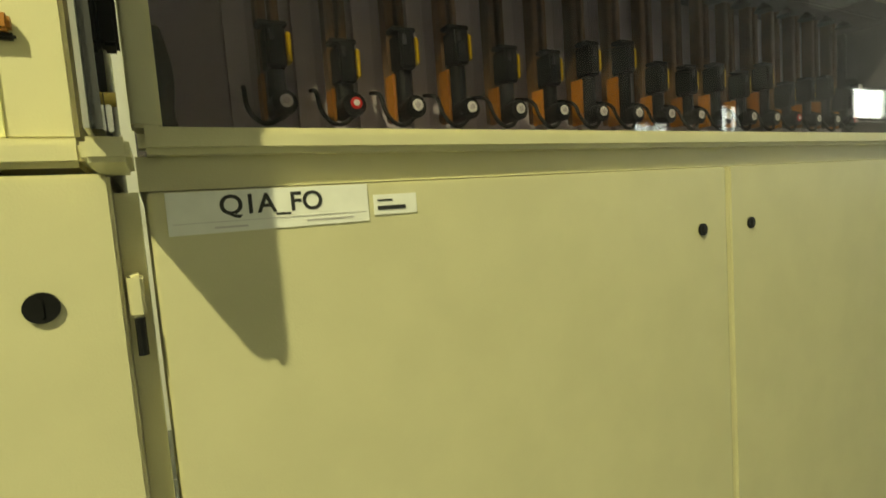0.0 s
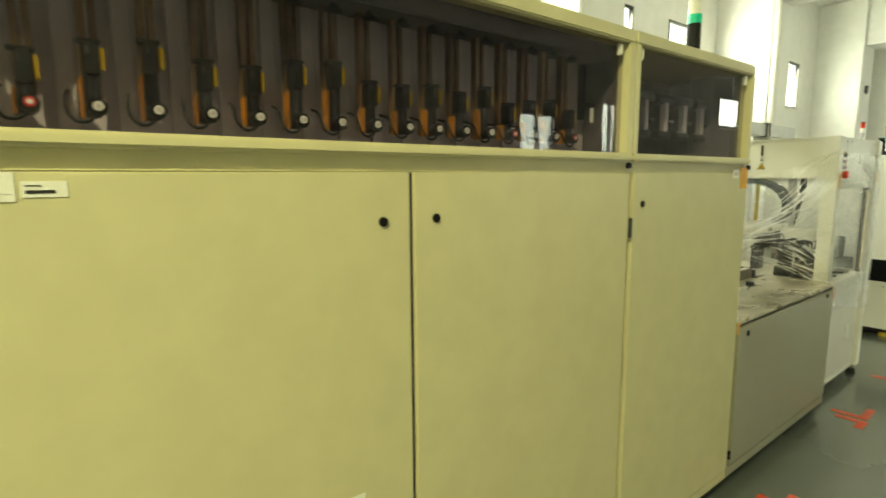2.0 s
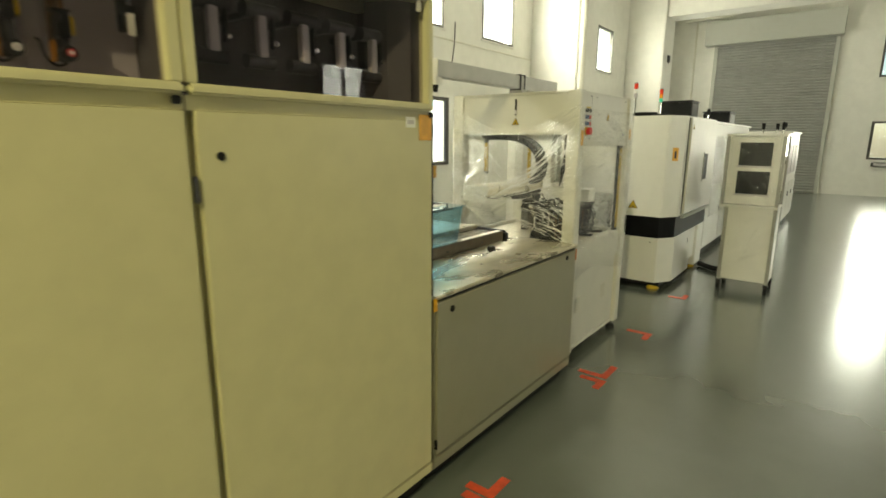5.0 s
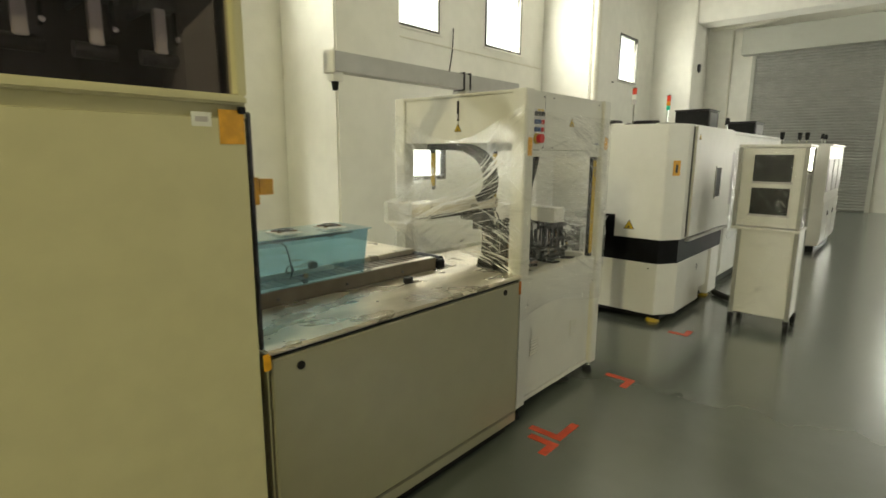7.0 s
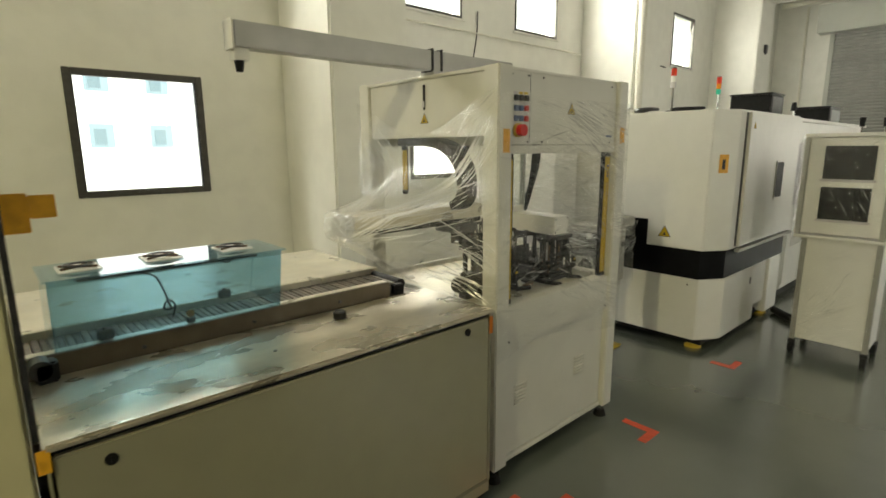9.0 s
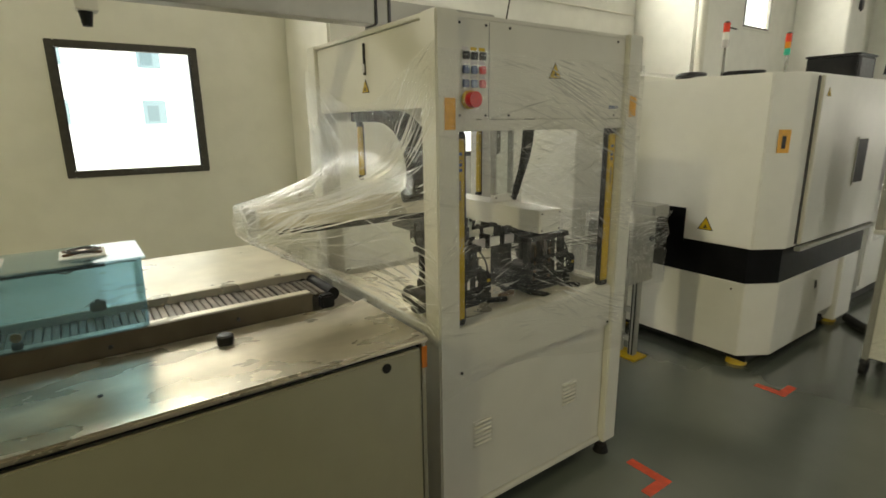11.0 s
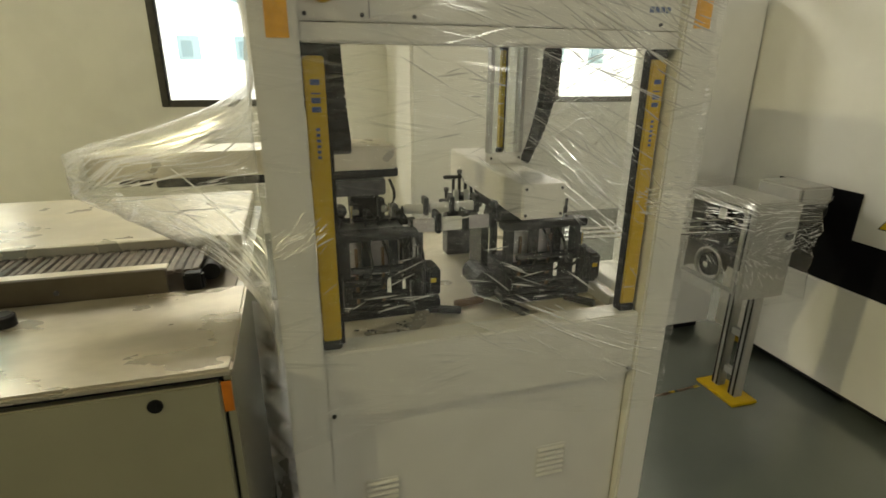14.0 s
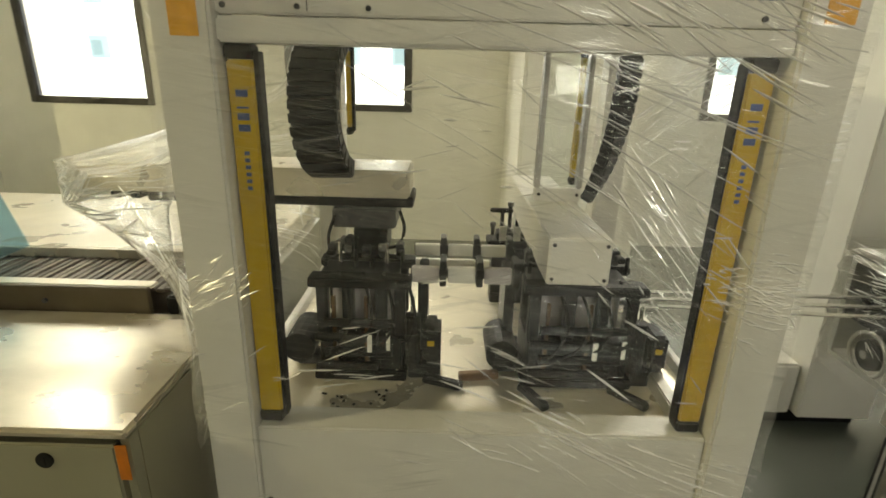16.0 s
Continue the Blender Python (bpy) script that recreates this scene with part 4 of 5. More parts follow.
part("sticker", box(5.016, 5.056, SY0 - 0.0018, SY0 - 0.0003, 1.498, 1.592), TAPE, posts["fl"], "orange sticker")
part("sticker", box(5.916, 5.958, SY0 - 0.0018, SY0 - 0.0003, 1.535, 1.615), TAPE, posts["fr"], "orange sticker")
side = [o for o in station.children if o.name.startswith("side_panel")][0]
warning_triangle(SX0 + 0.011, 1.765, 1.645, 0.055, side, "x")
part("gauge_strip", box(SX0 + 0.006, SX0 + 0.0118, 1.758, 1.772, 1.690, 1.80, 0.002), BLACK, side, "black strip with a grey band")
part("strip_band", box(SX0 + 0.0045, SX0 + 0.0058, 1.757, 1.773, 1.700, 1.728), STRIP, side)


def light_curtain(x0, x1, y0, z0, z1, marks=True, lens=1):
    """A yellow safety light curtain bar with black ends."""
    root = thing("light_curtain", ((x0 + x1) / 2, y0, z0), "yellow safety light curtain bar with black end caps", "light curtain", "light curtains")
    part("housing", box(x0, x1, y0, y0 + 0.03, z0 + 0.022, z1 - 0.022, 0.003), YELLOW, root)
    s0, s1 = (x1 + 0.0002, x1 + 0.008) if lens > 0 else (x0 - 0.005, x0 - 0.0002)
    part("lens_strip", box(s0, s1, y0 + 0.004, y0 + 0.028, z0 + 0.01, z1 - 0.01, 0.001), BLACK, root)
    for a, b in ((z0, z0 + 0.0215), (z1 - 0.0215, z1)):
        part("end_cap", box(x0 - 0.002, x1 + 0.0002, y0 - 0.002, y0 + 0.032, a, b, 0.003), BLACK, root)
    if marks:
        c = (x0 + x1) / 2
        for k, h in enumerate((0.014, 0.004, 0.014, 0.014)):
            part("print_bar", box(c - 0.009, c + 0.009, y0 - 0.0008, y0 - 0.0002, z1 - 0.075 - 0.017 * k, z1 - 0.075 - 0.017 * k + h * 0.75), BLUE_BUTTON, root)
        for k in range(6):
            part("print_bar", box(c - 0.004, c + 0.004, y0 - 0.0008, y0 - 0.0002, z1 - 0.162 - 0.011 * k, z1 - 0.156 - 0.011 * k), BLUE_BUTTON, root)
    return root


light_curtain(5.076, 5.116, 1.330, 0.8385, 1.4915)
light_curtain(5.846, 5.886, 1.330, 0.8385, 1.4915, lens=-1)
light_curtain(5.115, 5.129, 2.06, 1.28, 1.53, False)
light_curtain(5.778, 5.792, 2.06, 1.15, 1.53, False)

# overhead arm
arm = thing("overhead_arm", (4.9, 1.805, 1.838), "long pale metal arm clamped over the station roof", "arm")
part("beam", box(4.152, 5.62, 1.770, 1.840, 1.868, 1.956, 0.004), ALU, arm)
part("clamp", box(5.05, 5.115, 1.755, 1.855, 1.838, 1.8675, 0.004), ALU, arm)
part("clamp", box(5.48, 5.545, 1.755, 1.855, 1.838, 1.8675, 0.004), ALU, arm)
for x in (5.05, 5.105):
    part("clamp_strap", box(x, x + 0.010, 1.763, 1.847, 1.860, 1.964, 0.002), IRON, arm)
part("end_plate", box(4.144, 4.1515, 1.765, 1.845, 1.860, 1.960, 0.002), WHITE, arm)
tip = part("tip_bracket", box(4.154, 4.208, 1.780, 1.830, 1.826, 1.8675, 0.003), WHITE, arm)
part("tip_knob", rod((4.178, 1.805, 1.788), (4.178, 1.805, 1.826), 0.012, 16, r2=0.018), BLACK, tip, "black knob")
solid("loose_cable", tube([(5.06, 1.85, 1.958), (5.2, 1.86, 1.965), (5.3, 1.86, 1.90), (5.34, 1.85, 1.842)], 0.005), RUBBER, "thin black cable on the station roof", "cable")

# handling units in the bay
slide = thing("linear_module", (4.93, 1.82, 1.15), "pale beige linear module reaching out of the bay", "machine part")
part("body", box(4.556, 5.322, 1.700, 1.86, 1.178, 1.243, 0.005), PALE_STEEL, slide)
part("end_plate", box(4.546, 4.5555, 1.69, 1.87, 1.150, 1.248, 0.003), WHITE, slide)
part("under_rail", box(4.70, 5.33, 1.72, 1.84, 1.152, 1.1775, 0.003), ANODISED, slide)
for k in range(9):
    part("rail_tooth", box(4.62 + 0.045 * k, 4.645 + 0.045 * k, 1.71, 1.85, 1.160, 1.1775, 0.002), BLACK, slide)
part("carriage", box(5.14, 5.29, 1.70, 1.86, 1.105, 1.1515, 0.004), IRON, slide)
part("gripper_head", box(5.19, 5.27, 1.70, 1.80, 1.040, 1.1045, 0.004), ANODISED, slide)
for x in (5.195, 5.24, 5.285):
    part("gripper_finger", box(x, x + 0.012, 1.69, 1.72, 0.985, 1.0395, 0.002), CHROME, slide)
part("gripper_hose", tube([(5.30, 1.70, 1.15), (5.315, 1.685, 1.11), (5.30, 1.68, 1.07), (5.27, 1.69, 1.06)], 0.004), RUBBER, slide)
part("gripper_hose", tube([(5.15, 1.69, 1.14), (5.13, 1.67, 1.08), (5.16, 1.66, 1.03), (5.20, 1.68, 1.01)], 0.004), RUBBER, slide)
part("valve", rod((5.16, 1.69, 1.065), (5.16, 1.72, 1.065), 0.016, 16), CHROME, slide)

beam = thing("cross_beam", (5.66, 1.9, 1.07), "white boxed beam running into the bay", "machine part")
part("body", box(5.606, 5.728, 1.462, 2.11, 1.072, 1.166, 0.003), WHITE, beam)
for x in (5.616, 5.718):
    for z in (1.084, 1.154):
        part("screw", rod((x, 1.459, z), (x, 1.462, z), 0.004, 8), IRON, beam)
part("bracket", box(5.62, 5.72, 1.66, 1.86, 1.035, 1.0715, 0.003), ANODISED, beam)

mast = thing("guide_mast", (5.68, 1.78, 1.166), "pair of upright profiles with a clear panel on the beam", "machine part")
part("clear_panel", box(5.634, 5.723, 1.776, 1.780, 1.20, 1.822), WINDOW_GLASS, mast)
part("foot_bar", box(5.622, 5.735, 1.765, 1.79, 1.167, 1.199, 0.003), WHITE, mast)
for x in (5.622, 5.7235):
    part("edge_profile", box(x, x + 0.0115, 1.762, 1.794, 1.1995, 1.822, 0.002), ALU, mast)
for x in (5.632, 5.725):
    part("screw", rod((x, 1.7615, 1.185), (x, 1.765, 1.185), 0.004, 8), BLACK, mast)


def cable_chain(points, w, name_label, deep=0.016, level=False):
    """A drag chain of black links along a bent line."""
    pts = [Vector(p) for p in points]
    for _ in range(2):
        fine = [pts[0]]
        for a, b in zip(pts, pts[1:]):
            fine += [a.lerp(b, 0.25), a.lerp(b, 0.75)]
        pts = fine + [pts[-1]]
    length = [0.0]
    for a, b in zip(pts, pts[1:]):
        length.append(length[-1] + (b - a).length)
    root = thing("cable_chain", tuple(pts[0]), name_label, "cable chain", "cable chains")
    n = int(length[-1] / 0.024)
    for k in range(n):
        s = (k + 0.5) / n * length[-1]
        i = max(j for j in range(len(length)) if length[j] <= s)
        i = min(i, len(pts) - 2)
        f = (s - length[i]) / max(1e-6, length[i + 1] - length[i])
        p, dvec = pts[i].lerp(pts[i + 1], f), (pts[i + 1] - pts[i]).normalized()
        turn = Matrix.Translation(p) @ dvec.to_track_quat("Z", "Y").to_matrix().to_4x4()
        if level:
            across = Vector((1, 0, 0))
            across = (across - dvec * across.dot(dvec)).normalized()
            normal = dvec.cross(across)
            turn = Matrix.Translation(p) @ Matrix((across, normal, dvec)).transposed().to_4x4()
        part("chain_link", box(-w / 2, w / 2, -deep, deep, -0.0135, 0.0135, 0.004, turn=turn), BLACK if k % 2 else ANODISED, root)
    return root


cable_chain([(5.148, 1.70, 1.245), (5.142, 1.645, 1.27), (5.132, 1.615, 1.34), (5.128, 1.63, 1.43), (5.132, 1.70, 1.505), (5.14, 1.81, 1.545), (5.145, 1.94, 1.55), (5.145, 2.10, 1.55)], 0.10, "thick black cable chain arching up into the hood", 0.022, True)
cable_chain([(5.760, 1.80, 1.168), (5.782, 1.79, 1.22), (5.800, 1.77, 1.31), (5.808, 1.75, 1.42), (5.806, 1.74, 1.55), (5.806, 1.74, 1.80)], 0.05, "ribbed black cable chain curving down to the beam")


TABLE = 0.812


def tooling(x, y, label, flip, width):
    """A dark tooling tower: plinth, posts, rails, cylinders, motor, hoses. flip mirrors it along x."""
    root = thing("tooling_unit", (x, y, TABLE), label, "machine part", "tooling units")

    def bx(nm, a0, a1, b0, b1, c0, c1, mat, bev=0.003, lab=""):
        a0, a1 = sorted((x + flip * a0, x + flip * a1))
        return part(nm, box(a0, a1, y + b0, y + b1, TABLE + c0, TABLE + c1, bev), mat, root, lab)

    def cyl(nm, p, q, r, mat, lab=""):
        return part(nm, rod((x + flip * p[0], y + p[1], TABLE + p[2]), (x + flip * q[0], y + q[1], TABLE + q[2]), r, 16), mat, root, lab)

    w = width / 2
    bx("base_plate", -w, w, 0.0, 0.20, 0.0, 0.022, BLACK)
    bx("plinth_block", -w + 0.012, w - 0.012, 0.010, 0.17, 0.0225, 0.105, BLACK, 0.005)
    for a in (-w + 0.02, -0.025, 0.045, w - 0.015):
        bx("post", a - 0.012, a + 0.012, 0.012, 0.040, 0.1055, 0.218, ANODISED)
        bx("rear_post", a - 0.010, a + 0.010, 0.13, 0.15, 0.1055, 0.218, ANODISED)
    bx("pale_plate", -w + 0.035, w - 0.03, 0.055, 0.062, 0.1055, 0.2175, STRIP, 0.001, "pale grey inner plate")
    for a in (-w + 0.047, 0.015):
        bx("brass_rod", a - 0.004, a + 0.004, 0.002, 0.010, 0.03, 0.20, BROWN, 0.001)
    bx("top_rail", -w - 0.005, w + 0.01, 0.0, 0.045, 0.2185, 0.240, BLACK)
    bx("top_rail", -w - 0.005, w + 0.01, 0.125, 0.165, 0.2185, 0.240, BLACK)
    bx("cross_plate", -w + 0.01, w - 0.02, 0.0455, 0.1245, 0.222, 0.236, IRON)
    for k in range(5):
        hgt = (0.030, 0.048, 0.024, 0.056, 0.036)[k]
        a = -w + 0.02 + k * (width - 0.045) / 4
        bx("clamp", a - 0.009, a + 0.009, 0.128, 0.160, 0.2405, 0.2405 + hgt, ANODISED if k % 2 else IRON)
        bx("clamp_tip", a - 0.006, a + 0.012, 0.100, 0.1275, 0.2405 + hgt * 0.45, 0.2405 + hgt * 0.8, CHROME if k % 2 else BLACK, 0.002)
    cyl("air_cylinder", (w + 0.012, 0.03, 0.03), (w + 0.012, 0.03, 0.15), 0.017, BLACK)
    cyl("cylinder_rod", (w + 0.012, 0.03, 0.15), (w + 0.012, 0.03, 0.19), 0.005, CHROME)
    bx("motor", w + 0.034, w + 0.075, 0.01, 0.09, 0.035, 0.125, BLACK, 0.010)
    bx("motor_foot", w + 0.002, w + 0.075, 0.015, 0.085, 0.0, 0.0345, ANODISED)
    bx("motor_tag", w + 0.045, w + 0.060, 0.0085, 0.0098, 0.085, 0.097, YELLOW, 0.0)
    cyl("side_roller", (-w - 0.040, 0.03, 0.06), (-w - 0.040, 0.14, 0.06), 0.036, BLACK)
    bx("roller_bracket", -w - 0.055, -w - 0.002, 0.06, 0.11, 0.0, 0.022, IRON)
    for k in range(4):
        z = 0.045 + 0.034 * k
        cyl("valve_barrel", (-w + 0.01 + 0.02 * (k % 2), -0.012, z), (w - 0.03 - 0.03 * ((k + 1) % 2), -0.012, z), 0.0095, ANODISED if k % 2 else BLACK)
    bx("bright_tab", 0.02, 0.030, -0.024, -0.0215, 0.085, 0.125, PAPER, 0.0)
    bx("bright_tab", w - 0.04, w - 0.032, -0.024, -0.0215, 0.09, 0.13, PAPER, 0.0)
    for k in range(4):
        a = -w + 0.03 + 0.045 * k
        part("hose", tube([(x + flip * a, y - 0.01, TABLE + 0.06 + 0.02 * k), (x + flip * (a + 0.04), y - 0.03, TABLE + 0.11), (x + flip * (a + 0.06), y - 0.02, TABLE + 0.17), (x + flip * (a + 0.03), y + 0.03, TABLE + 0.245)], 0.0035), RUBBER, root)
    for k in range(6):
        a = -w + 0.015 + k * (width - 0.03) / 5
        cyl("pin", (a, 0.085, 0.236), (a, 0.085, 0.262 + 0.016 * ((k * 5) % 3)), 0.0045, CHROME if k % 3 == 1 else ANODISED)
    for a in (-w + 0.02, w - 0.02):
        cyl("bolt", (a, 0.012, 0.022), (a, 0.012, 0.028), 0.006, CHROME)
    return root


tooling(5.230, 1.51, "dark tooling tower with posts, clamps and a motor", 1, 0.20)
tooling(5.700, 1.50, "dark tooling tower with stacked valves and a side roller", 1, 0.24)
track = thing("transfer_track", (5.46, 1.62, TABLE), "transfer track of pale carrier plates on dark bars", "machine part")
for q, zq in ((1.57, 1.036), (1.70, 1.048)):
    part("bar", box(5.335, 5.575, q, q + 0.018, zq, zq + 0.018, 0.002), ANODISED, track)
for k in range(3):
    x0 = 5.338 + 0.078 * k
    part("carrier_plate", box(x0, x0 + 0.058, 1.555, 1.569, 1.030, 1.066, 0.002), PAPER if k % 2 else STRIP, track)
    part("carrier_plate", box(x0, x0 + 0.058, 1.685, 1.699, 1.046, 1.074, 0.002), PAPER, track)
    part("carrier_clip", box(x0 + 0.060, x0 + 0.074, 1.545, 1.60, 1.026, 1.082, 0.002), BLACK, track)
    part("carrier_clip", box(x0 + 0.060, x0 + 0.074, 1.68, 1.72, 1.040, 1.092, 0.002), IRON, track)
for x0 in (5.35, 5.545):
    part("leg", box(x0, x0 + 0.022, 1.59, 1.70, TABLE, 1.0355, 0.003), ANODISED, track)
press = thing("clamp_tower", (5.60, 1.98, TABLE), "dark clamp tower with pins and white tags behind the track", "machine part")
part("column", box(5.545, 5.655, 1.94, 2.0, TABLE, 0.985, 0.003), IRON, press)
part("step_block", box(5.53, 5.67, 1.93, 2.0, 0.9855, 1.008, 0.003), ANODISED, press)
part("step_block", box(5.555, 5.655, 1.935, 1.99, 1.0085, 1.030, 0.003), BLACK, press)
for x, h in ((5.545, 1.045), (5.570, 1.085), (5.592, 1.105), (5.614, 1.075), (5.636, 1.055), (5.655, 1.040)):
    part("pin", rod((x, 1.955, 1.02), (x, 1.955, h), 0.0055, 10), ANODISED, press)
    part("pin_cap", rod((x, 1.955, h), (x, 1.955, h + 0.012), 0.009, 10), IRON, press)
part("cross_arm", box(5.535, 5.60, 1.945, 1.965, 1.088, 1.098, 0.002), BLACK, press)
for x in (5.572, 5.612):
    part("white_tag", box(x - 0.010, x + 0.010, 1.9285, 1.9345, 1.010, 1.052), PAPER, press)
for k in range(3):
    p = thing("guide_rod", (5.90, 1.72 + 0.05 * k, 0.93), "slim steel guide rod leaving the bay", "rod", "guide rods")
    part("rod", rod((5.95, 1.73 + 0.045 * k, 0.911), (6.86, 1.93 + 0.05 * k, 0.80 + 0.012 * k), 0.006, 10), CHROME, p)
for x, y, a in ((5.41, 1.50, -20), (5.60, 1.455, -62), (5.80, 1.46, -48), (5.49, 1.53, 8)):
    bar = thing("loose_bar", (x, y, TABLE), "short dark bar lying on the work table", "bar", "loose bars")
    part("bar", box(-0.045, 0.045, -0.010, 0.010, 0, 0.018, 0.003, turn=pose(x, y, TABLE + 0.0002, 0, 0, a)), BLACK if a < 0 else BROWN, bar)
for k in range(14):
    x, y = 5.10 + 0.21 * random.random(), 1.405 + 0.07 * random.random()
    solid("screw_hole_plug", rod((x, y, TABLE + 0.0002), (x, y, TABLE + 0.0014), 0.0035, 8), BLACK, "tiny black plug in the work table", "plug", "table plugs")
chan = thing("table_channel", (5.87, 1.65, TABLE), "bright steel channel along the table edge", "rail")
part("channel", box(5.862, 5.892, 1.40, 2.05, TABLE + 0.0002, TABLE + 0.035, 0.003), ALU, chan)
for k in range(4):
    part("feed_bar", box(5.80, 5.95, 1.70 + 0.05 * k, 1.715 + 0.05 * k, 0.905, 0.918, 0.003), CHROME, chan)
part("feed_post", box(5.872, 5.886, 1.69, 1.88, TABLE + 0.0355, 0.9045, 0.002), IRON, chan)

# stretch film round the station
def sheet(place, nu, nv):
    out = bmesh.new()
    grid = [[out.verts.new(place(u / nu, v / nv)) for v in range(nv + 1)] for u in range(nu + 1)]
    for a, b in zip(grid, grid[1:]):
        for k in range(nv):
            out.faces.new((a[k], a[k + 1], b[k + 1], b[k])).smooth = True
    return out


def wave(x, y, z, amp):
    p = Vector((x * 3.1, y * 3.1, z * 13.0))
    q = Vector((x * 9.0 + z * 14.0, y * 9.0 - z * 6.0, z * 26.0 + x * 10))
    return amp * (noise.noise(p) + 0.6 * noise.noise(q))


def film_front(u, v):
    x, z = SX0 - 0.004 + (SX1 - SX0 + 0.012) * u, 0.60 + 1.13 * v + 0.05 * math.sin(u * 5.0) * (1 - v)
    return x, SY0 - 0.010 + wave(x, 0, z, 0.0015), z


def film_right(u, v):
    y, z = SY0 - 0.008 + (SY1 - SY0 + 0.01) * u, 0.78 + 0.95 * v
    return SX1 + 0.010 + wave(y, 1.7, z, 0.006), y, z


def film_left(u, v):
    """Film over the open side: close to the posts, drawn out to the tip of the linear module, sagging along its top edge."""
    y = SY0 - 0.010 + (SY1 - SY0 + 0.02) * u
    top = 1.75 - 0.17 * math.sin(math.pi * u) ** 1.4
    z = 0.80 + (top - 0.80) * v
    if y < 1.69:
        reach = max(0.0, (y - SY0) / (1.69 - SY0)) ** (1.7 if z > 1.25 else 1.15)
    else:
        reach = 1.0 if y < 1.87 else max(0.0, 1 - (y - 1.87) / (SY1 - 1.87)) ** 1.6
    if z > 1.25:
        out = max(0.0, (1.46 - z) / 0.21) ** 2.0
    elif z > 1.145:
        out = 1.0
    else:
        out = max(0.0, (z - 0.80) / 0.345) ** 1.35
    out = 0.462 * out * reach + wave(0.3, y, z, 0.010) * (0.4 + 0.6 * reach)
    return SX0 - 0.012 - max(out, -0.004), y, z


def ribbon(out, place, track, wide, lift):
    """One raised fold: a thin tapered ridge along a track of (u, v) on a sheet."""
    line = []
    for k, (u, v) in enumerate(track):
        if not (0.005 < u < 0.995 and 0.005 < v < 0.995):
            continue
        p, pu, pv = (Vector(place(*q)) for q in ((u, v), (u + 0.004, v), (u, v + 0.004)))
        n = (pu - p).cross(pv - p).normalized()
        line.append((p + n * lift, n, math.sin(math.pi * (k + 0.6) / (len(track) + 0.2))))
    if len(line) < 3:
        return
    rows = []
    for k, (p, n, w) in enumerate(line):
        d = (line[min(k + 1, len(line) - 1)][0] - line[max(k - 1, 0)][0]).normalized()
        side = d.cross(n)
        rows.append((out.verts.new(p + side * wide * w), out.verts.new(p + n * wide * 0.7), out.verts.new(p - side * wide * w)))
    for a, c in zip(rows, rows[1:]):
        out.faces.new((a[0], c[0], c[1], a[1]))
        out.faces.new((a[1], c[1], c[2], a[2]))


def folds(place, clusters, seed, lift, broad=1.0, fans=()):
    """Fold lines in a film: clusters (u, v, spread, rise, length, count) and fans of long pleats (u0, v0, spread, u1, v1, spread, count, width)."""
    rng = random.Random(seed)
    out = bmesh.new()
    for cu, cv, spread, rise, length, count in clusters:
        for _ in range(count):
            u0, v0 = rng.gauss(cu, spread), rng.gauss(cv, spread * 0.6)
            ang = math.radians(rise + rng.gauss(0, 9))
            span, wide = length * rng.uniform(0.25, 1.3), rng.uniform(0.0006, 0.0021) * broad
            bend = rng.uniform(-0.06, 0.06)
            track = []
            for k in range(7):
                q = (k / 6 - 0.5) * span
                track.append((u0 + q * math.cos(ang), v0 + q * math.sin(ang) + bend * q * q / span))
            ribbon(out, place, track, wide, lift)
    for u0, v0, s0, u1, v1, s1, count, width in fans:
        for _ in range(count):
            k0, k1 = rng.gauss(0, 1), rng.gauss(0, 0.35)
            a = Vector((u0, v0)) + Vector((0.35, 1.0)) * s0 * k0
            b = Vector((u1, v1)) + Vector((0.35, 1.0)) * s1 * (k0 + k1)
            t0 = rng.uniform(0, 0.85)
            t1 = min(1.0, t0 + 0.06 + 0.55 * rng.random() ** 2)
            n = 12
            ribbon(out, place, [tuple(a.lerp(b, t0 + (t1 - t0) * k / n)) for k in range(n + 1)], width * rng.uniform(0.35, 1.2), lift)
    return out


def film_tail(u, v):
    z = 0.03 + 0.80 * v
    return 4.898 + 0.082 * u, 1.66 + wave(u * 0.3, 2.2, z, 0.035) + 0.05 * (1 - v) ** 2, z


film = thing("stretch_film", (5.475, 1.74, 0.6), "crumpled clear stretch film wrapped round the station", "film")
front_clusters = [(0.80, 0.88, 0.09, -20, 0.10, 60), (0.55, 0.84, 0.14, -16, 0.12, 26), (0.94, 0.5, 0.05, -8, 0.035, 150), (0.60, 0.28, 0.10, -20, 0.08, 22),
                  (0.80, 0.52, 0.09, -34, 0.06, 22), (0.25, 0.30, 0.10, 14, 0.06, 14), (0.06, 0.45, 0.03, 25, 0.03, 50), (0.5, 0.15, 0.22, 4, 0.05, 34), (0.35, 0.70, 0.15, 12, 0.05, 14)]
front_fans = [(0.18, 0.84, 0.05, 0.95, 0.50, 0.14, 24, 0.0012), (0.45, 0.96, 0.03, 0.97, 0.80, 0.07, 50, 0.0028), (0.52, 0.26, 0.02, 0.97, 0.12, 0.05, 34, 0.0018),
              (0.62, 0.62, 0.05, 0.96, 0.34, 0.08, 8, 0.0010)]
left_clusters = [(0.40, 0.46, 0.16, -12, 0.20, 22), (0.85, 0.50, 0.10, -10, 0.12, 40), (0.12, 0.30, 0.07, 50, 0.14, 34), (0.92, 0.72, 0.05, 70, 0.10, 40), (0.92, 0.30, 0.05, 60, 0.10, 40),
                 (0.5, 0.40, 0.06, 5, 0.08, 18)]
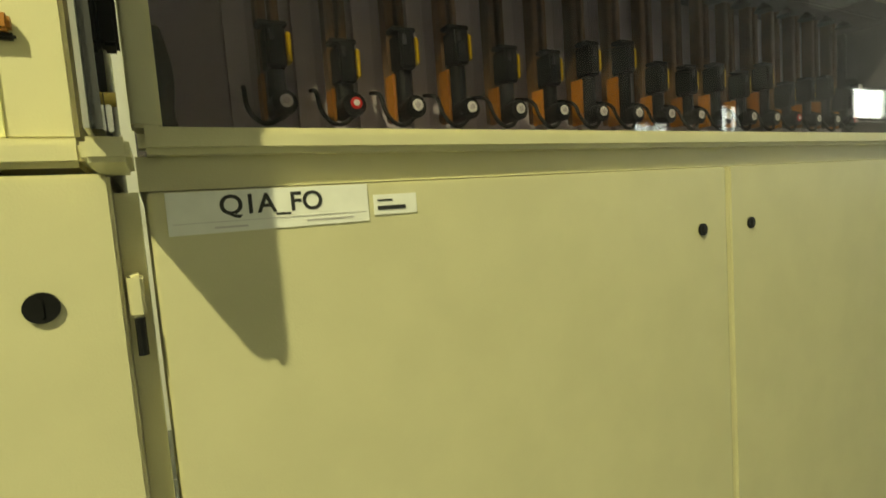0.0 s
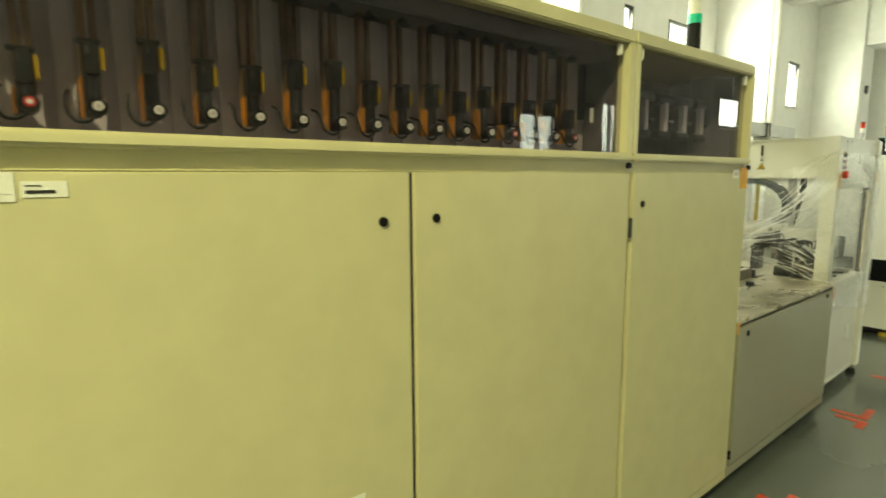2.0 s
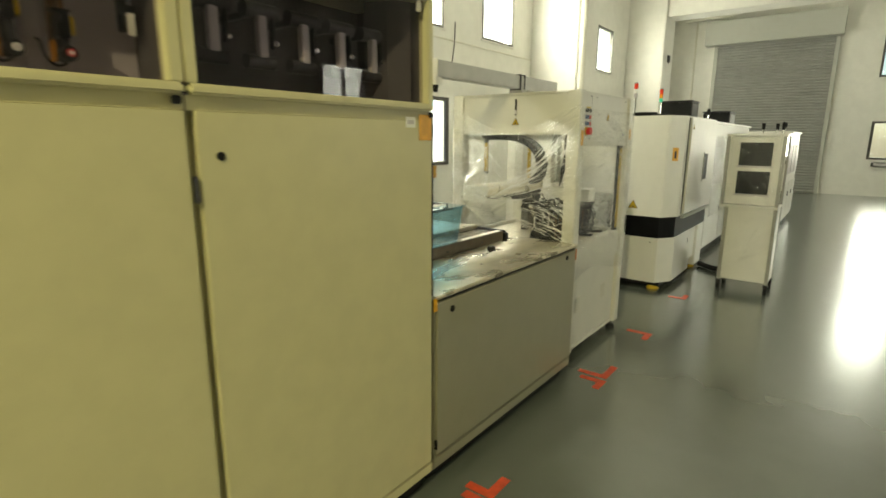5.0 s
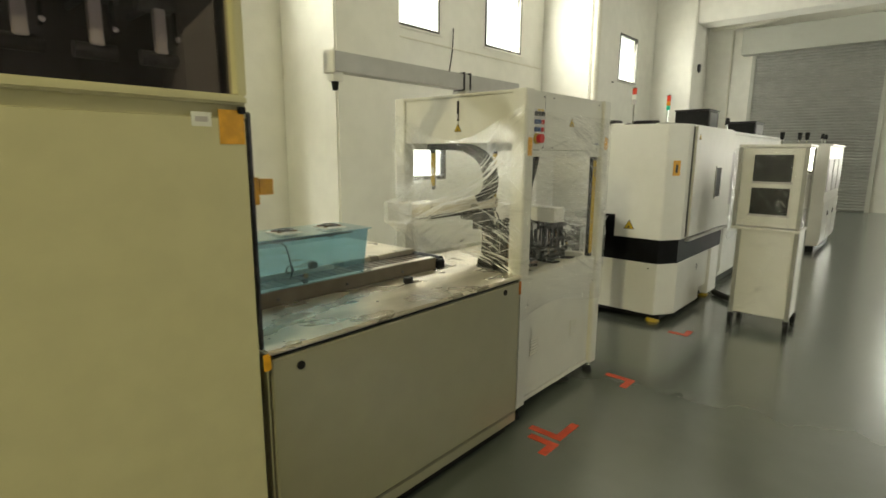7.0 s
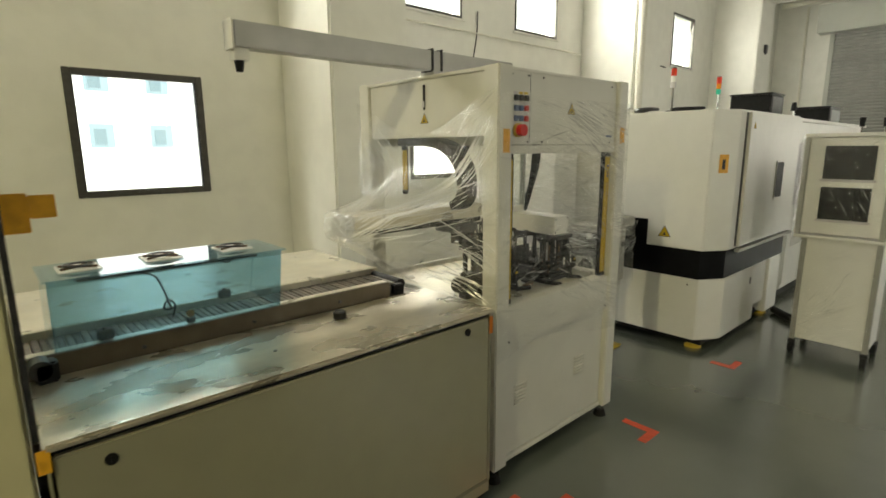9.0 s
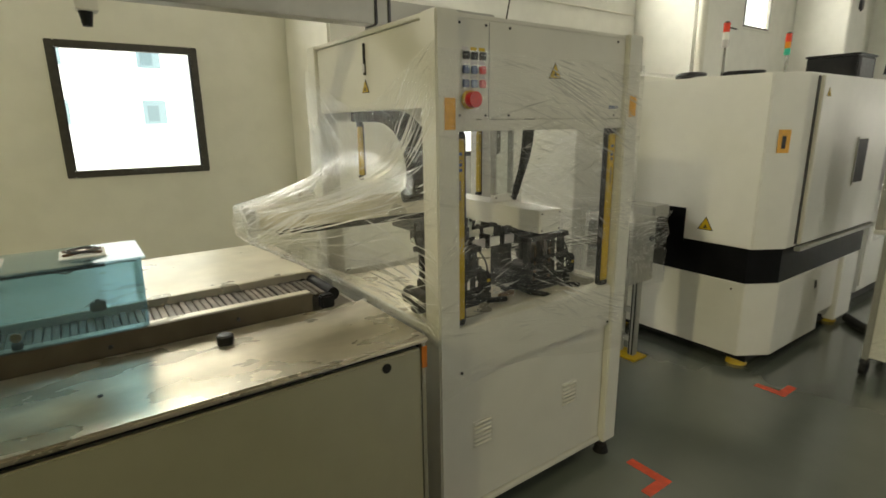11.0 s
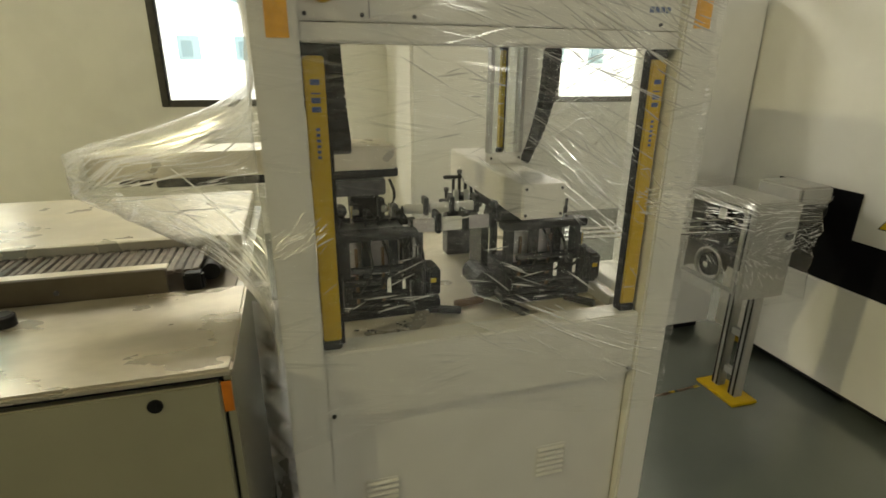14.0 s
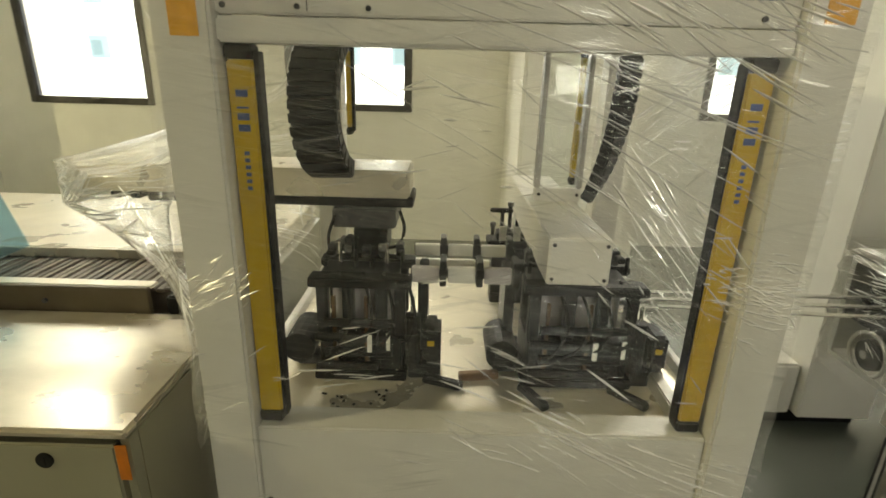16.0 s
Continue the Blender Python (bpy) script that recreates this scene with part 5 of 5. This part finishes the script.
left_fans = [(0.03, 0.86, 0.06, 0.44, 0.46, 0.05, 60, 0.0034), (0.97, 0.93, 0.03, 0.36, 0.55, 0.10, 46, 0.0026), (0.02, 0.52, 0.08, 0.46, 0.43, 0.03, 24, 0.0020),
             (0.50, 0.36, 0.02, 0.03, 0.06, 0.05, 34, 0.0026), (0.60, 0.36, 0.03, 0.95, 0.12, 0.08, 24, 0.0022), (0.30, 0.20, 0.06, 0.04, 0.30, 0.08, 10, 0.0018)]
right_clusters = [(0.10, 0.6, 0.08, -8, 0.07, 60), (0.5, 0.4, 0.2, 10, 0.10, 22), (0.4, 0.8, 0.2, -15, 0.12, 24)]
right_fans = [(0.05, 0.85, 0.05, 0.9, 0.55, 0.10, 30, 0.0022), (0.05, 0.20, 0.05, 0.9, 0.40, 0.10, 24, 0.0022)]
for nm, place, nu, nv, mat, clusters, fans, lift in (("front_film", film_front, 60, 90, FILM, front_clusters, front_fans, 0.002), ("side_film", film_right, 40, 70, FILM_THICK, right_clusters, right_fans, -0.002),
                                                     ("draped_film", film_left, 80, 120, FILM_THICK, left_clusters, left_fans, 0.002)):
    ob = part(nm, sheet(place, nu, nv), mat, film, "film draped over the linear module" if nm == "draped_film" else "")
    ob.visible_shadow = False
    ridge = part("crease", folds(place, clusters, len(clusters), lift, 1.0 if nm == "front_film" else 1.4, fans), FOLD if nm == "front_film" else FOLD_THICK, ob)
    tagged(ridge, "film creases with glints painted in as white", kind="stuff")
    ridge.visible_shadow = False


tail = part("hanging_tail", sheet(film_tail, 10, 60), FOLD_THICK, film, "loose film hanging down beside the bench")
tail.visible_shadow = False


# ---- guide stand behind the station ----
stand = thing("guide_stand", (6.93, 1.92, 0), "aluminium profile stand with a film-wrapped steel head on a yellow plate", "stand")
part("base_plate", box(6.86, 7.00, 1.80, 2.03, 0.0, 0.014, 0.003), YELLOW, stand)
for y in (1.845, 1.945):
    p = part("profile_post", box(6.91, 6.955, y, y + 0.045, 0.0145, 0.52, 0.004), ALU, stand)
    for dx in (0.006, 0.030):
        part("profile_groove", box(6.9085, 6.9098, y + dx, y + dx + 0.009, 0.02, 0.515), BLACK, p)
for z in (0.10, 0.30):
    part("cross_tie", box(6.92, 6.945, 1.8905, 1.9445, z, z + 0.035, 0.003), ALU, stand)
head = part("head_box", box(6.80, 7.04, 1.835, 1.862, 0.5205, 0.935, 0.006), ALU, stand, "steel head casing")
part("head_top", box(6.80, 7.04, 1.8625, 2.20, 0.915, 0.935, 0.004), ALU, stand)
part("head_back", box(6.80, 7.04, 2.18, 2.20, 0.56, 0.9145, 0.004), ALU, stand)
part("head_floor", box(6.80, 7.04, 1.8625, 2.1795, 0.70, 0.72, 0.003), IRON, stand)
part("face_frame", wall_with_holes("x", 6.791, 0.008, 1.863, 2.179, 0.545, 0.914, [(1.882, 2.165, 0.562, 0.895)]), ALU, stand, "thin steel frame round the open face")
part("inner_panel", box(7.00, 7.012, 1.8625, 2.1795, 0.5605, 0.9145), BLACK, stand)
for y, z, r in ((1.93, 0.842, 0.026), (2.01, 0.80, 0.034), (2.09, 0.835, 0.028), (2.11, 0.765, 0.022), (1.94, 0.765, 0.024)):
    drum = part("guide_roller", rod((6.815, y, z), (6.995, y, z), r, 20), RUBBER, stand)
    part("roller_hub", rod((6.808, y, z), (6.8145, y, z), r * 0.4, 12), CHROME, drum)
part("white_tag", box(6.80, 6.806, 1.985, 2.02, 0.842, 0.888), PAPER, stand)
wheel = part("wheel", rod((6.80, 2.03, 0.622), (6.86, 2.03, 0.622), 0.052, 28), RUBBER, stand)
part("rim", tube([(6.80, 2.03 + 0.075 * math.cos(k * math.tau / 14), 0.622 + 0.075 * math.sin(k * math.tau / 14)) for k in range(15)], 0.007), ALU, wheel)
part("axle", rod((6.785, 2.03, 0.622), (6.80, 2.03, 0.622), 0.014, 14), CHROME, wheel)
part("clamp_knob", rod((6.99, 1.822, 0.80), (6.99, 1.835, 0.80), 0.018, 16), IRON, stand)
part("feed_tube", rod((7.04, 1.98, 0.86), (7.30, 1.98, 0.86), 0.055, 20), IRON, stand)
part("top_block", box(7.045, 7.22, 1.86, 2.08, 0.915, 0.99, 0.01), ALU, stand)


def film_stand(u, v):
    a = u * math.tau
    x, y = 6.95 + 0.20 * max(-0.85, min(0.85, 1.3 * math.cos(a))), 2.01 + 0.245 * max(-0.85, min(0.85, 1.3 * math.sin(a)))
    z = 0.50 + 0.47 * v
    k = 1 + wave(x, y, z, 0.08)
    return 6.95 + (x - 6.95) * k, 2.01 + (y - 2.01) * k, z


wrap_ob = part("film_wrap", sheet(film_stand, 48, 26), FILM, stand, "crumpled film round the head")
wrap_ob.visible_shadow = False
stand_folds = [(u, v, 0.10, rise, 0.06, 36) for u, v, rise in ((0.62, 0.7, 35), (0.70, 0.5, -50), (0.55, 0.5, 80), (0.75, 0.85, -10), (0.45, 0.8, 20), (0.66, 0.3, -75), (0.80, 0.6, 60), (0.5, 0.92, -30))]
crease = part("crease", folds(film_stand, stand_folds, 5, 0.003), FOLD_THICK, wrap_ob)
tagged(crease, "film creases with glints painted in as white", kind="stuff")


# ---- large white processing machine ----
proc = thing("processing_machine", (8.1, 2.0, 0), "large white enclosed machine with a black waist band", "machine")
part("upper_body", prism([(7.31, 2.9), (7.31, 1.375), (7.49, 1.262), (8.92, 1.262), (8.92, 2.9)], 0.762, 1.772, 0.006), WHITE, proc)
part("waist_band", prism([(7.325, 2.9), (7.318, 1.392), (7.496, 1.280), (8.90, 1.280), (8.90, 2.9)], 0.545, 0.7615), DARKBAND, proc, "black waist band")
part("lower_body", prism([(7.309, 2.42), (7.309, 1.385), (7.49, 1.268), (8.20, 1.268), (8.20, 2.42)], 0.075, 0.5445, 0.004), WHITE, proc)
part("lower_body", box(8.2005, 8.55, 1.30, 2.4, 0.16, 0.5445, 0.005), WHITE, proc)
part("end_leg", box(8.56, 8.86, 1.275, 2.4, 0.05, 0.5445, 0.006), WHITE, proc)
part("underside", box(7.36, 8.85, 1.35, 2.4, 0.03, 0.0745), BLACK, proc)
part("connector_panel", box(7.299, 7.3095, 1.800, 2.20, 0.7625, 0.965, 0.002), DARKBAND, proc, "black connector panel")
main_door = part("sliding_door", box(7.62, 8.88, 1.236, 1.2615, 0.775, 1.758, 0.005), WHITE, proc, "white sliding door")
part("door_gap", box(7.592, 7.617, 1.256, 1.2615, 0.78, 1.755), IRON, proc)
part("door_window", box(8.30, 8.48, 1.231, 1.2355, 1.10, 1.385, 0.002), DARKBAND, main_door, "narrow dark window")
part("window_trim", box(8.285, 8.2995, 1.228, 1.2355, 1.085, 1.40, 0.002), ALU, main_door)
part("door_rail", box(7.60, 8.90, 1.225, 1.262, 0.735, 0.7615, 0.004), ALU, proc)
part("sticker", box(-0.036, 0.036, -0.001, 0.001, -0.065, 0.065, 0, turn=pose(7.393, 1.3155, 1.395, 0, 0, -32.1)), TAPE, proc, "orange sticker")
part("sticker_print", box(-0.012, 0.012, -0.0016, 0.0014, -0.04, 0.03, 0, turn=pose(7.393, 1.3155, 1.395, 0, 0, -32.1)), INK, proc)
warning_triangle(7.3095, 1.665, 0.868, 0.10, proc, "x")
warning_triangle(7.70, 1.2355, 1.66, 0.06, main_door, "y")
part("lower_handle", box(8.05, 8.09, 1.268, 1.2715, 0.40, 0.46, 0.001), BLACK, proc)
part("screw", rod((7.3, 1.46, 0.50), (7.305, 1.46, 0.50), 0.006, 8), BLACK, proc)
for x, y in ((7.40, 1.42), (8.70, 1.36), (7.42, 2.3), (8.7, 2.3)):
    f = part("machine_foot", rod((x, y, 0.0), (x, y, 0.032), 0.062, 24, r2=0.05), YELLOW, proc, "yellow machine foot")
    part("foot_stem", rod((x, y, 0.0325), (x, y, 0.075), 0.03, 16), CHROME, f)
side_cab = thing("side_cabinet", (7.12, 2.75, 0), "plain white cabinet against the large machine", "cabinet")
part("body", box(6.98, 7.30, 2.46, 3.0, 0.06, 1.80, 0.006), WHITE, side_cab)
part("foot_box", box(6.74, 6.975, 2.50, 2.95, 0.05, 0.30, 0.012), WHITE, side_cab)
part("kick_strip", box(6.76, 7.28, 2.52, 2.95, 0.0, 0.0495), BLACK, side_cab)


def signal_tower(x, y, z, group):
    t = thing("signal_tower", (x, y, z), "slim signal tower with red and green lamps", "signal lamp", group)
    part("pole", rod((x, y, z), (x, y, z + 0.20), 0.009, 12), CHROME, t)
    part("green_lens", rod((x, y, z + 0.2005), (x, y, z + 0.245), 0.020, 18), GREEN if x > 8 else STRIP, t)
    part("amber_lens", rod((x, y, z + 0.2455), (x, y, z + 0.29), 0.020, 18), LENS_AMBER if x > 8 else PAPER, t)
    part("red_lens", rod((x, y, z + 0.2905), (x, y, z + 0.345), 0.020, 18), LENS_RED, t)
    part("cap", rod((x, y, z + 0.3455), (x, y, z + 0.355), 0.021, 18, r2=0.012), BLACK, t)
    return t


signal_tower(7.63, 1.83, 1.772, "signal towers")
signal_tower(8.46, 1.80, 1.772, "signal towers")
for k, (x, y, a) in enumerate(((7.55, 2.0, 20), (7.75, 1.75, -30), (8.0, 1.95, 60), (8.2, 1.72, 10))):
    c = thing("cable_coil", (x, y, 1.772), "coil of dark cable lying on the machine roof", "cable", "cable coils")
    ca, sa = math.cos(radians(a)), math.sin(radians(a))
    pts = []
    for i in range(18):
        th, r = i * 0.75, 0.09 + 0.012 * math.sin(i * 2.1)
        u, v = r * math.cos(th) * 1.4, r * math.sin(th)
        pts.append((x + u * ca - v * sa, y + u * sa + v * ca, 1.786 + 0.004 * i * (1 if i < 9 else 0.5)))
    part("coil", tube(pts, 0.011), RUBBER if k % 2 else IRON, c)
rail = thing("roof_rail", (7.4, 2.3, 1.772), "thin white rail on posts over the machine roof", "rail")
part("bar", rod((6.1, 2.35, 1.845), (8.7, 2.35, 1.845), 0.014, 12), WHITE, rail)
for x in (7.5, 8.6):
    part("post", rod((x, 2.35, 1.772), (x, 2.35, 1.832), 0.010, 10), WHITE, rail)
for x, y, w, d2, h, label in ((9.95, 1.95, 0.42, 0.40, 0.27, "black box unit on the machine roof"), (11.0, 1.62, 0.5, 0.36, 0.16, "low black box on the machine roof")):
    b = thing("electrical_box", (x, y, 1.78), label, "box")
    part("case", box(x - w / 2, x + w / 2, y - d2 / 2, y + d2 / 2, 1.78, 1.78 + h, 0.008), BLACK, b)
    part("lid", box(x - w / 2 - 0.01, x + w / 2 + 0.01, y - d2 / 2 - 0.01, y + d2 / 2 + 0.01, 1.7805 + h, 1.80 + h, 0.004), ANODISED, b)
    part("side_plate", box(x - w / 2 + 0.05, x + w / 2 - 0.05, y - d2 / 2 - 0.004, y - d2 / 2 - 0.0005, 1.80, 1.76 + h), IRON, b)

# machines further down the line
def far_machine(x0, x1, y0, y1, h, label, wrapped):
    m = thing("line_machine", ((x0 + x1) / 2, (y0 + y1) / 2, 0), label, "machine", "machines down the line")
    part("body", box(x0, x1, y0, y1, 0.10, h, 0.01), WHITE, m)
    part("plinth", box(x0 + 0.05, x1 - 0.05, y0 + 0.05, y1 - 0.05, 0.0, 0.0995), BLACK, m)
    n = 3
    w = (x1 - x0) / n
    for k in range(n):
        dd = part("panel", box(x0 + k * w + 0.02, x0 + (k + 1) * w - 0.02, y0 - 0.014, y0 - 0.0005, 0.16, 0.80, 0.003), WHITE, m)
        part("handle", box(x0 + (k + 1) * w - 0.10, x0 + (k + 1) * w - 0.07, y0 - 0.026, y0 - 0.0145, 0.55, 0.63, 0.004), BLACK, dd)
        part("upper_window", box(x0 + k * w + 0.06, x0 + (k + 1) * w - 0.06, y0 - 0.010, y0 - 0.0005, 0.95, h - 0.2, 0.003), STRIP, m)
    part("roof_lip", box(x0 - 0.01, x1 + 0.01, y0 - 0.03, y1, h + 0.0005, h + 0.03, 0.005), WHITE, m)
    if wrapped:
        def wrap(u, v):
            x, z = x0 + (x1 - x0) * u, 0.55 + (h - 0.7) * v
            return x, y0 - 0.05 + wave(x * 0.7, 0, z, 0.02), z

        part("film_wrap", sheet(wrap, 60, 40), FILM_THICK, m, "crumpled film round the body")
    return m


far_machine(9.25, 12.2, 1.36, 2.7, 1.74, "long white machine wrapped in crumpled film", True)
far_machine(12.6, 14.6, 0.78, 2.4, 1.66, "white machine at the end of the line", False)
for x, y in ((9.6, 1.5), (13.1, 0.95), (13.5, 0.95)):
    j = thing("joystick_post", (x, y, 1.70), "short post with a black knob on the machine roof", "knob", "roof knobs")
    z = 1.77 if x < 12 else 1.69
    part("post", rod((x, y, z), (x, y, z + 0.09), 0.012, 10), CHROME, j)
    part("knob", rod((x, y, z + 0.09), (x, y, z + 0.17), 0.028, 14, r2=0.02), BLACK, j)
    j.location.z = z
    for c in j.children:
        c.location.z -= z - 1.70
hose = solid("floor_hose", tube([(8.75, 1.25, 0.035), (8.55, 1.05, 0.035), (8.6, 0.92, 0.035), (8.9, 0.95, 0.035), (9.3, 1.1, 0.035)], 0.032, 12), RUBBER, "thick black hose lying on the floor", "hose")


# ---- wrapped trolley ----
trolley = thing("equipment_trolley", (8.08, 0.715, 0), "white film-wrapped trolley with two dark screens on castors", "trolley")
for x, y in ((7.9, 0.93), (7.9, 0.50), (8.27, 0.93), (8.27, 0.50)):
    part("frame_post", box(x - 0.016, x + 0.016, y - 0.016, y + 0.016, 0.105, 0.8675, 0.004), ALU, trolley)
    upper = y + (0.05 if y > 0.7 else 0.0)
    part("upper_post", box(x - 0.016, x + 0.016, upper - 0.016, upper + 0.016, 0.8925, 1.575, 0.004), ALU, trolley)
    c = part("castor", rod((x, y - 0.016, 0.042), (x, y + 0.016, 0.042), 0.042, 22), RUBBER, trolley, "black castor")
    part("castor_fork", box(x - 0.018, x + 0.018, y - 0.024, y + 0.024, 0.072, 0.104, 0.004), IRON, c)
part("top", box(7.88, 8.29, 0.480, 1.000, 1.5755, 1.60, 0.005), WHITE, trolley)
part("shelf", box(7.87, 8.285, 0.478, 0.998, 0.868, 0.892, 0.005), WHITE, trolley)
part("screen_panel", box(7.902, 7.915, 0.5165, 0.9635, 0.905, 1.570, 0.003), WHITE, trolley)
for z in (1.010, 1.290):
    part("screen", box(7.893, 7.9015, 0.590, 0.872, z, z + 0.225, 0.003), DARKBAND, trolley, "dark glossy screen")
    part("screen_bezel", box(7.897, 7.9018, 0.575, 0.887, z - 0.018, z - 0.0005, 0.001), STRIP, trolley)
part("front_panel", box(7.890, 7.904, 0.517, 0.913, 0.12, 0.866, 0.003), WHITE, trolley, "white lower panel")
for y in (0.496, 0.934):
    part("side_panel", box(7.918, 8.252, y - 0.006, y + 0.006, 0.12, 0.866), WHITE, trolley)
    g = y + (0.05 if y > 0.7 else 0.0)
    part("side_glass", box(7.918, 8.252, g - 0.003, g + 0.003, 0.905, 1.57), CLEAR_EDGE if y > 0.7 else SMOKED, trolley)
part("rear_panel", box(8.26, 8.272, 0.517, 0.913, 0.12, 0.866), WHITE, trolley)
part("rear_panel", box(8.26, 8.272, 0.517, 0.963, 0.8925, 1.57), WHITE, trolley)
for x, y in ((7.95, 0.70), (8.12, 0.60), (8.14, 0.55)):
    k = part("top_knob", rod((x, y, 1.6005), (x, y, 1.64), 0.007, 10), CHROME, trolley)
    part("knob_head", rod((x, y, 1.64), (x, y, 1.70), 0.014, 12, r2=0.018), BLACK, k)


def film_trolley(u, v):
    z = 0.10 + 1.46 * v
    y = 0.475 + (0.48 if z < 0.88 else 0.53) * u
    return 7.878 + wave(0, y, z * 0.5, 0.004) - (0.014 if 0.86 < z < 0.90 else 0), y, z


wrap_ob = part("film_wrap", sheet(film_trolley, 24, 70), FILM, trolley, "clear film over the front")
wrap_ob.visible_shadow = False
crease = part("crease", folds(film_trolley, [(0.6, 0.2, 0.16, -30, 0.12, 14), (0.5, 0.45, 0.2, 8, 0.12, 10), (0.4, 0.7, 0.2, 30, 0.1, 8)], 6, 0.003), FOLD, wrap_ob)
tagged(crease, "film creases with glints painted in as white", kind="stuff")
trolley.location += Vector((-0.08, -0.055, 0))


# ---- floor markings ----
def mark(points, group="red floor marks"):
    """An angled strip of red tape through three corners on the floor."""
    out = bmesh.new()
    w = 0.046
    a, b, c = (Vector((*p, 0)) for p in points)
    for p, q in ((a, b), (b, c)):
        d3 = (q - p).normalized()
        s = Vector((-d3.y, d3.x, 0)) * w / 2
        e = q + d3 * (w / 2 if q == b else 0)
        s0 = p + d3 * (w / 2 if p == b else 0)
        low = [out.verts.new(v) for v in (s0 - s, e - s, e + s, s0 + s)]
        high = [out.verts.new(v.co + Vector((0, 0, 0.0016))) for v in low]
        out.faces.new(high)
        out.faces.new(list(reversed(low)))
        for i in range(4):
            out.faces.new((low[i], low[(i + 1) % 4], high[(i + 1) % 4], high[i]))
    bmesh.ops.translate(out, verts=out.verts, vec=(0, 0, 0.0006))
    return solid("floor_tape", out, REDTAPE, "angled strip of red floor tape", "floor tape", group)


mark([(3.50, 1.10), (3.50, 1.00), (3.36, 1.00)])
mark([(3.56, 1.12), (3.56, 1.00), (3.70, 1.00)])
mark([(4.925, 1.165), (4.925, 1.02), (4.81, 1.02)])
mark([(5.005, 1.21), (5.005, 1.035), (5.20, 1.035)])
mark([(5.975, 1.21), (5.975, 1.035), (5.84, 1.035)])
mark([(7.18, 1.20), (7.18, 1.06), (7.32, 1.06)])


strip = thing("floor_tape", (6.70, 1.98, 0), "worn dark and yellow strip of tape on the floor", "floor tape")
for k in range(7):
    a = 0.048 * k
    part("tape_piece", box(a, a + 0.030 + 0.014 * (k % 3), -0.009 + 0.004 * (k % 2), 0.007, 0.0006, 0.0020, turn=pose(6.52, 1.965, 0, 0, 0, 4)), BROWN if k % 3 else YELLOW, strip)


# ---- small things round the bench and station ----
leg = thing("support_leg", (4.925, 1.72, 0), "aluminium profile leg between bench and station", "leg")
part("profile", box(4.905, 4.945, 1.70, 1.74, 0.03, 0.86, 0.004), ALU, leg)
part("foot", rod((4.925, 1.72, 0.0), (4.925, 1.72, 0.0295), 0.03, 18, r2=0.022), RUBBER, leg)
solid("floor_cable", tube([(4.91, 1.30, 0.014), (4.93, 1.45, 0.014), (4.90, 1.60, 0.014), (4.94, 1.85, 0.014), (4.92, 2.1, 0.014)], 0.012), RUBBER, "black cable on the floor between the machines", "cable")
solid("hanging_wire", tube([(8.72, WALL_Y - 0.02, 3.30), (8.70, WALL_Y - 0.03, 3.02), (8.62, WALL_Y - 0.04, 2.7), (8.55, WALL_Y - 0.04, 2.45)], 0.008), RUBBER, "thin wire hanging down the wall", "wire")
solid("wall_wire", tube([(14.2, WALL_Y - 0.02, 3.1), (13.7, WALL_Y - 0.02, 3.12), (13.66, WALL_Y - 0.02, 2.8)], 0.012), RUBBER, "loose black wire on the wall", "wire")
plug = thing("wall_box", (16.9, 4.08, 3.55), "small grey junction box on a column", "junction box")
part("case", box(16.86, 16.98, 4.05, 4.10, 3.55, 3.72, 0.005), IRON, plug)
part("gland", rod((16.92, 4.075, 3.52), (16.92, 4.075, 3.55), 0.015, 10), BLACK, plug)
unit_box = thing("wall_unit", (END_X - 0.05, -1.0, 0.88), "small grey unit under the end wall window", "box")
part("case", box(END_X - 0.09, END_X - 0.004, -1.1, -0.55, 0.84, 0.95, 0.005), IRON, unit_box)
part("front_plate", box(END_X - 0.098, END_X - 0.0905, -1.06, -0.60, 0.86, 0.93, 0.002), STRIP, unit_box)
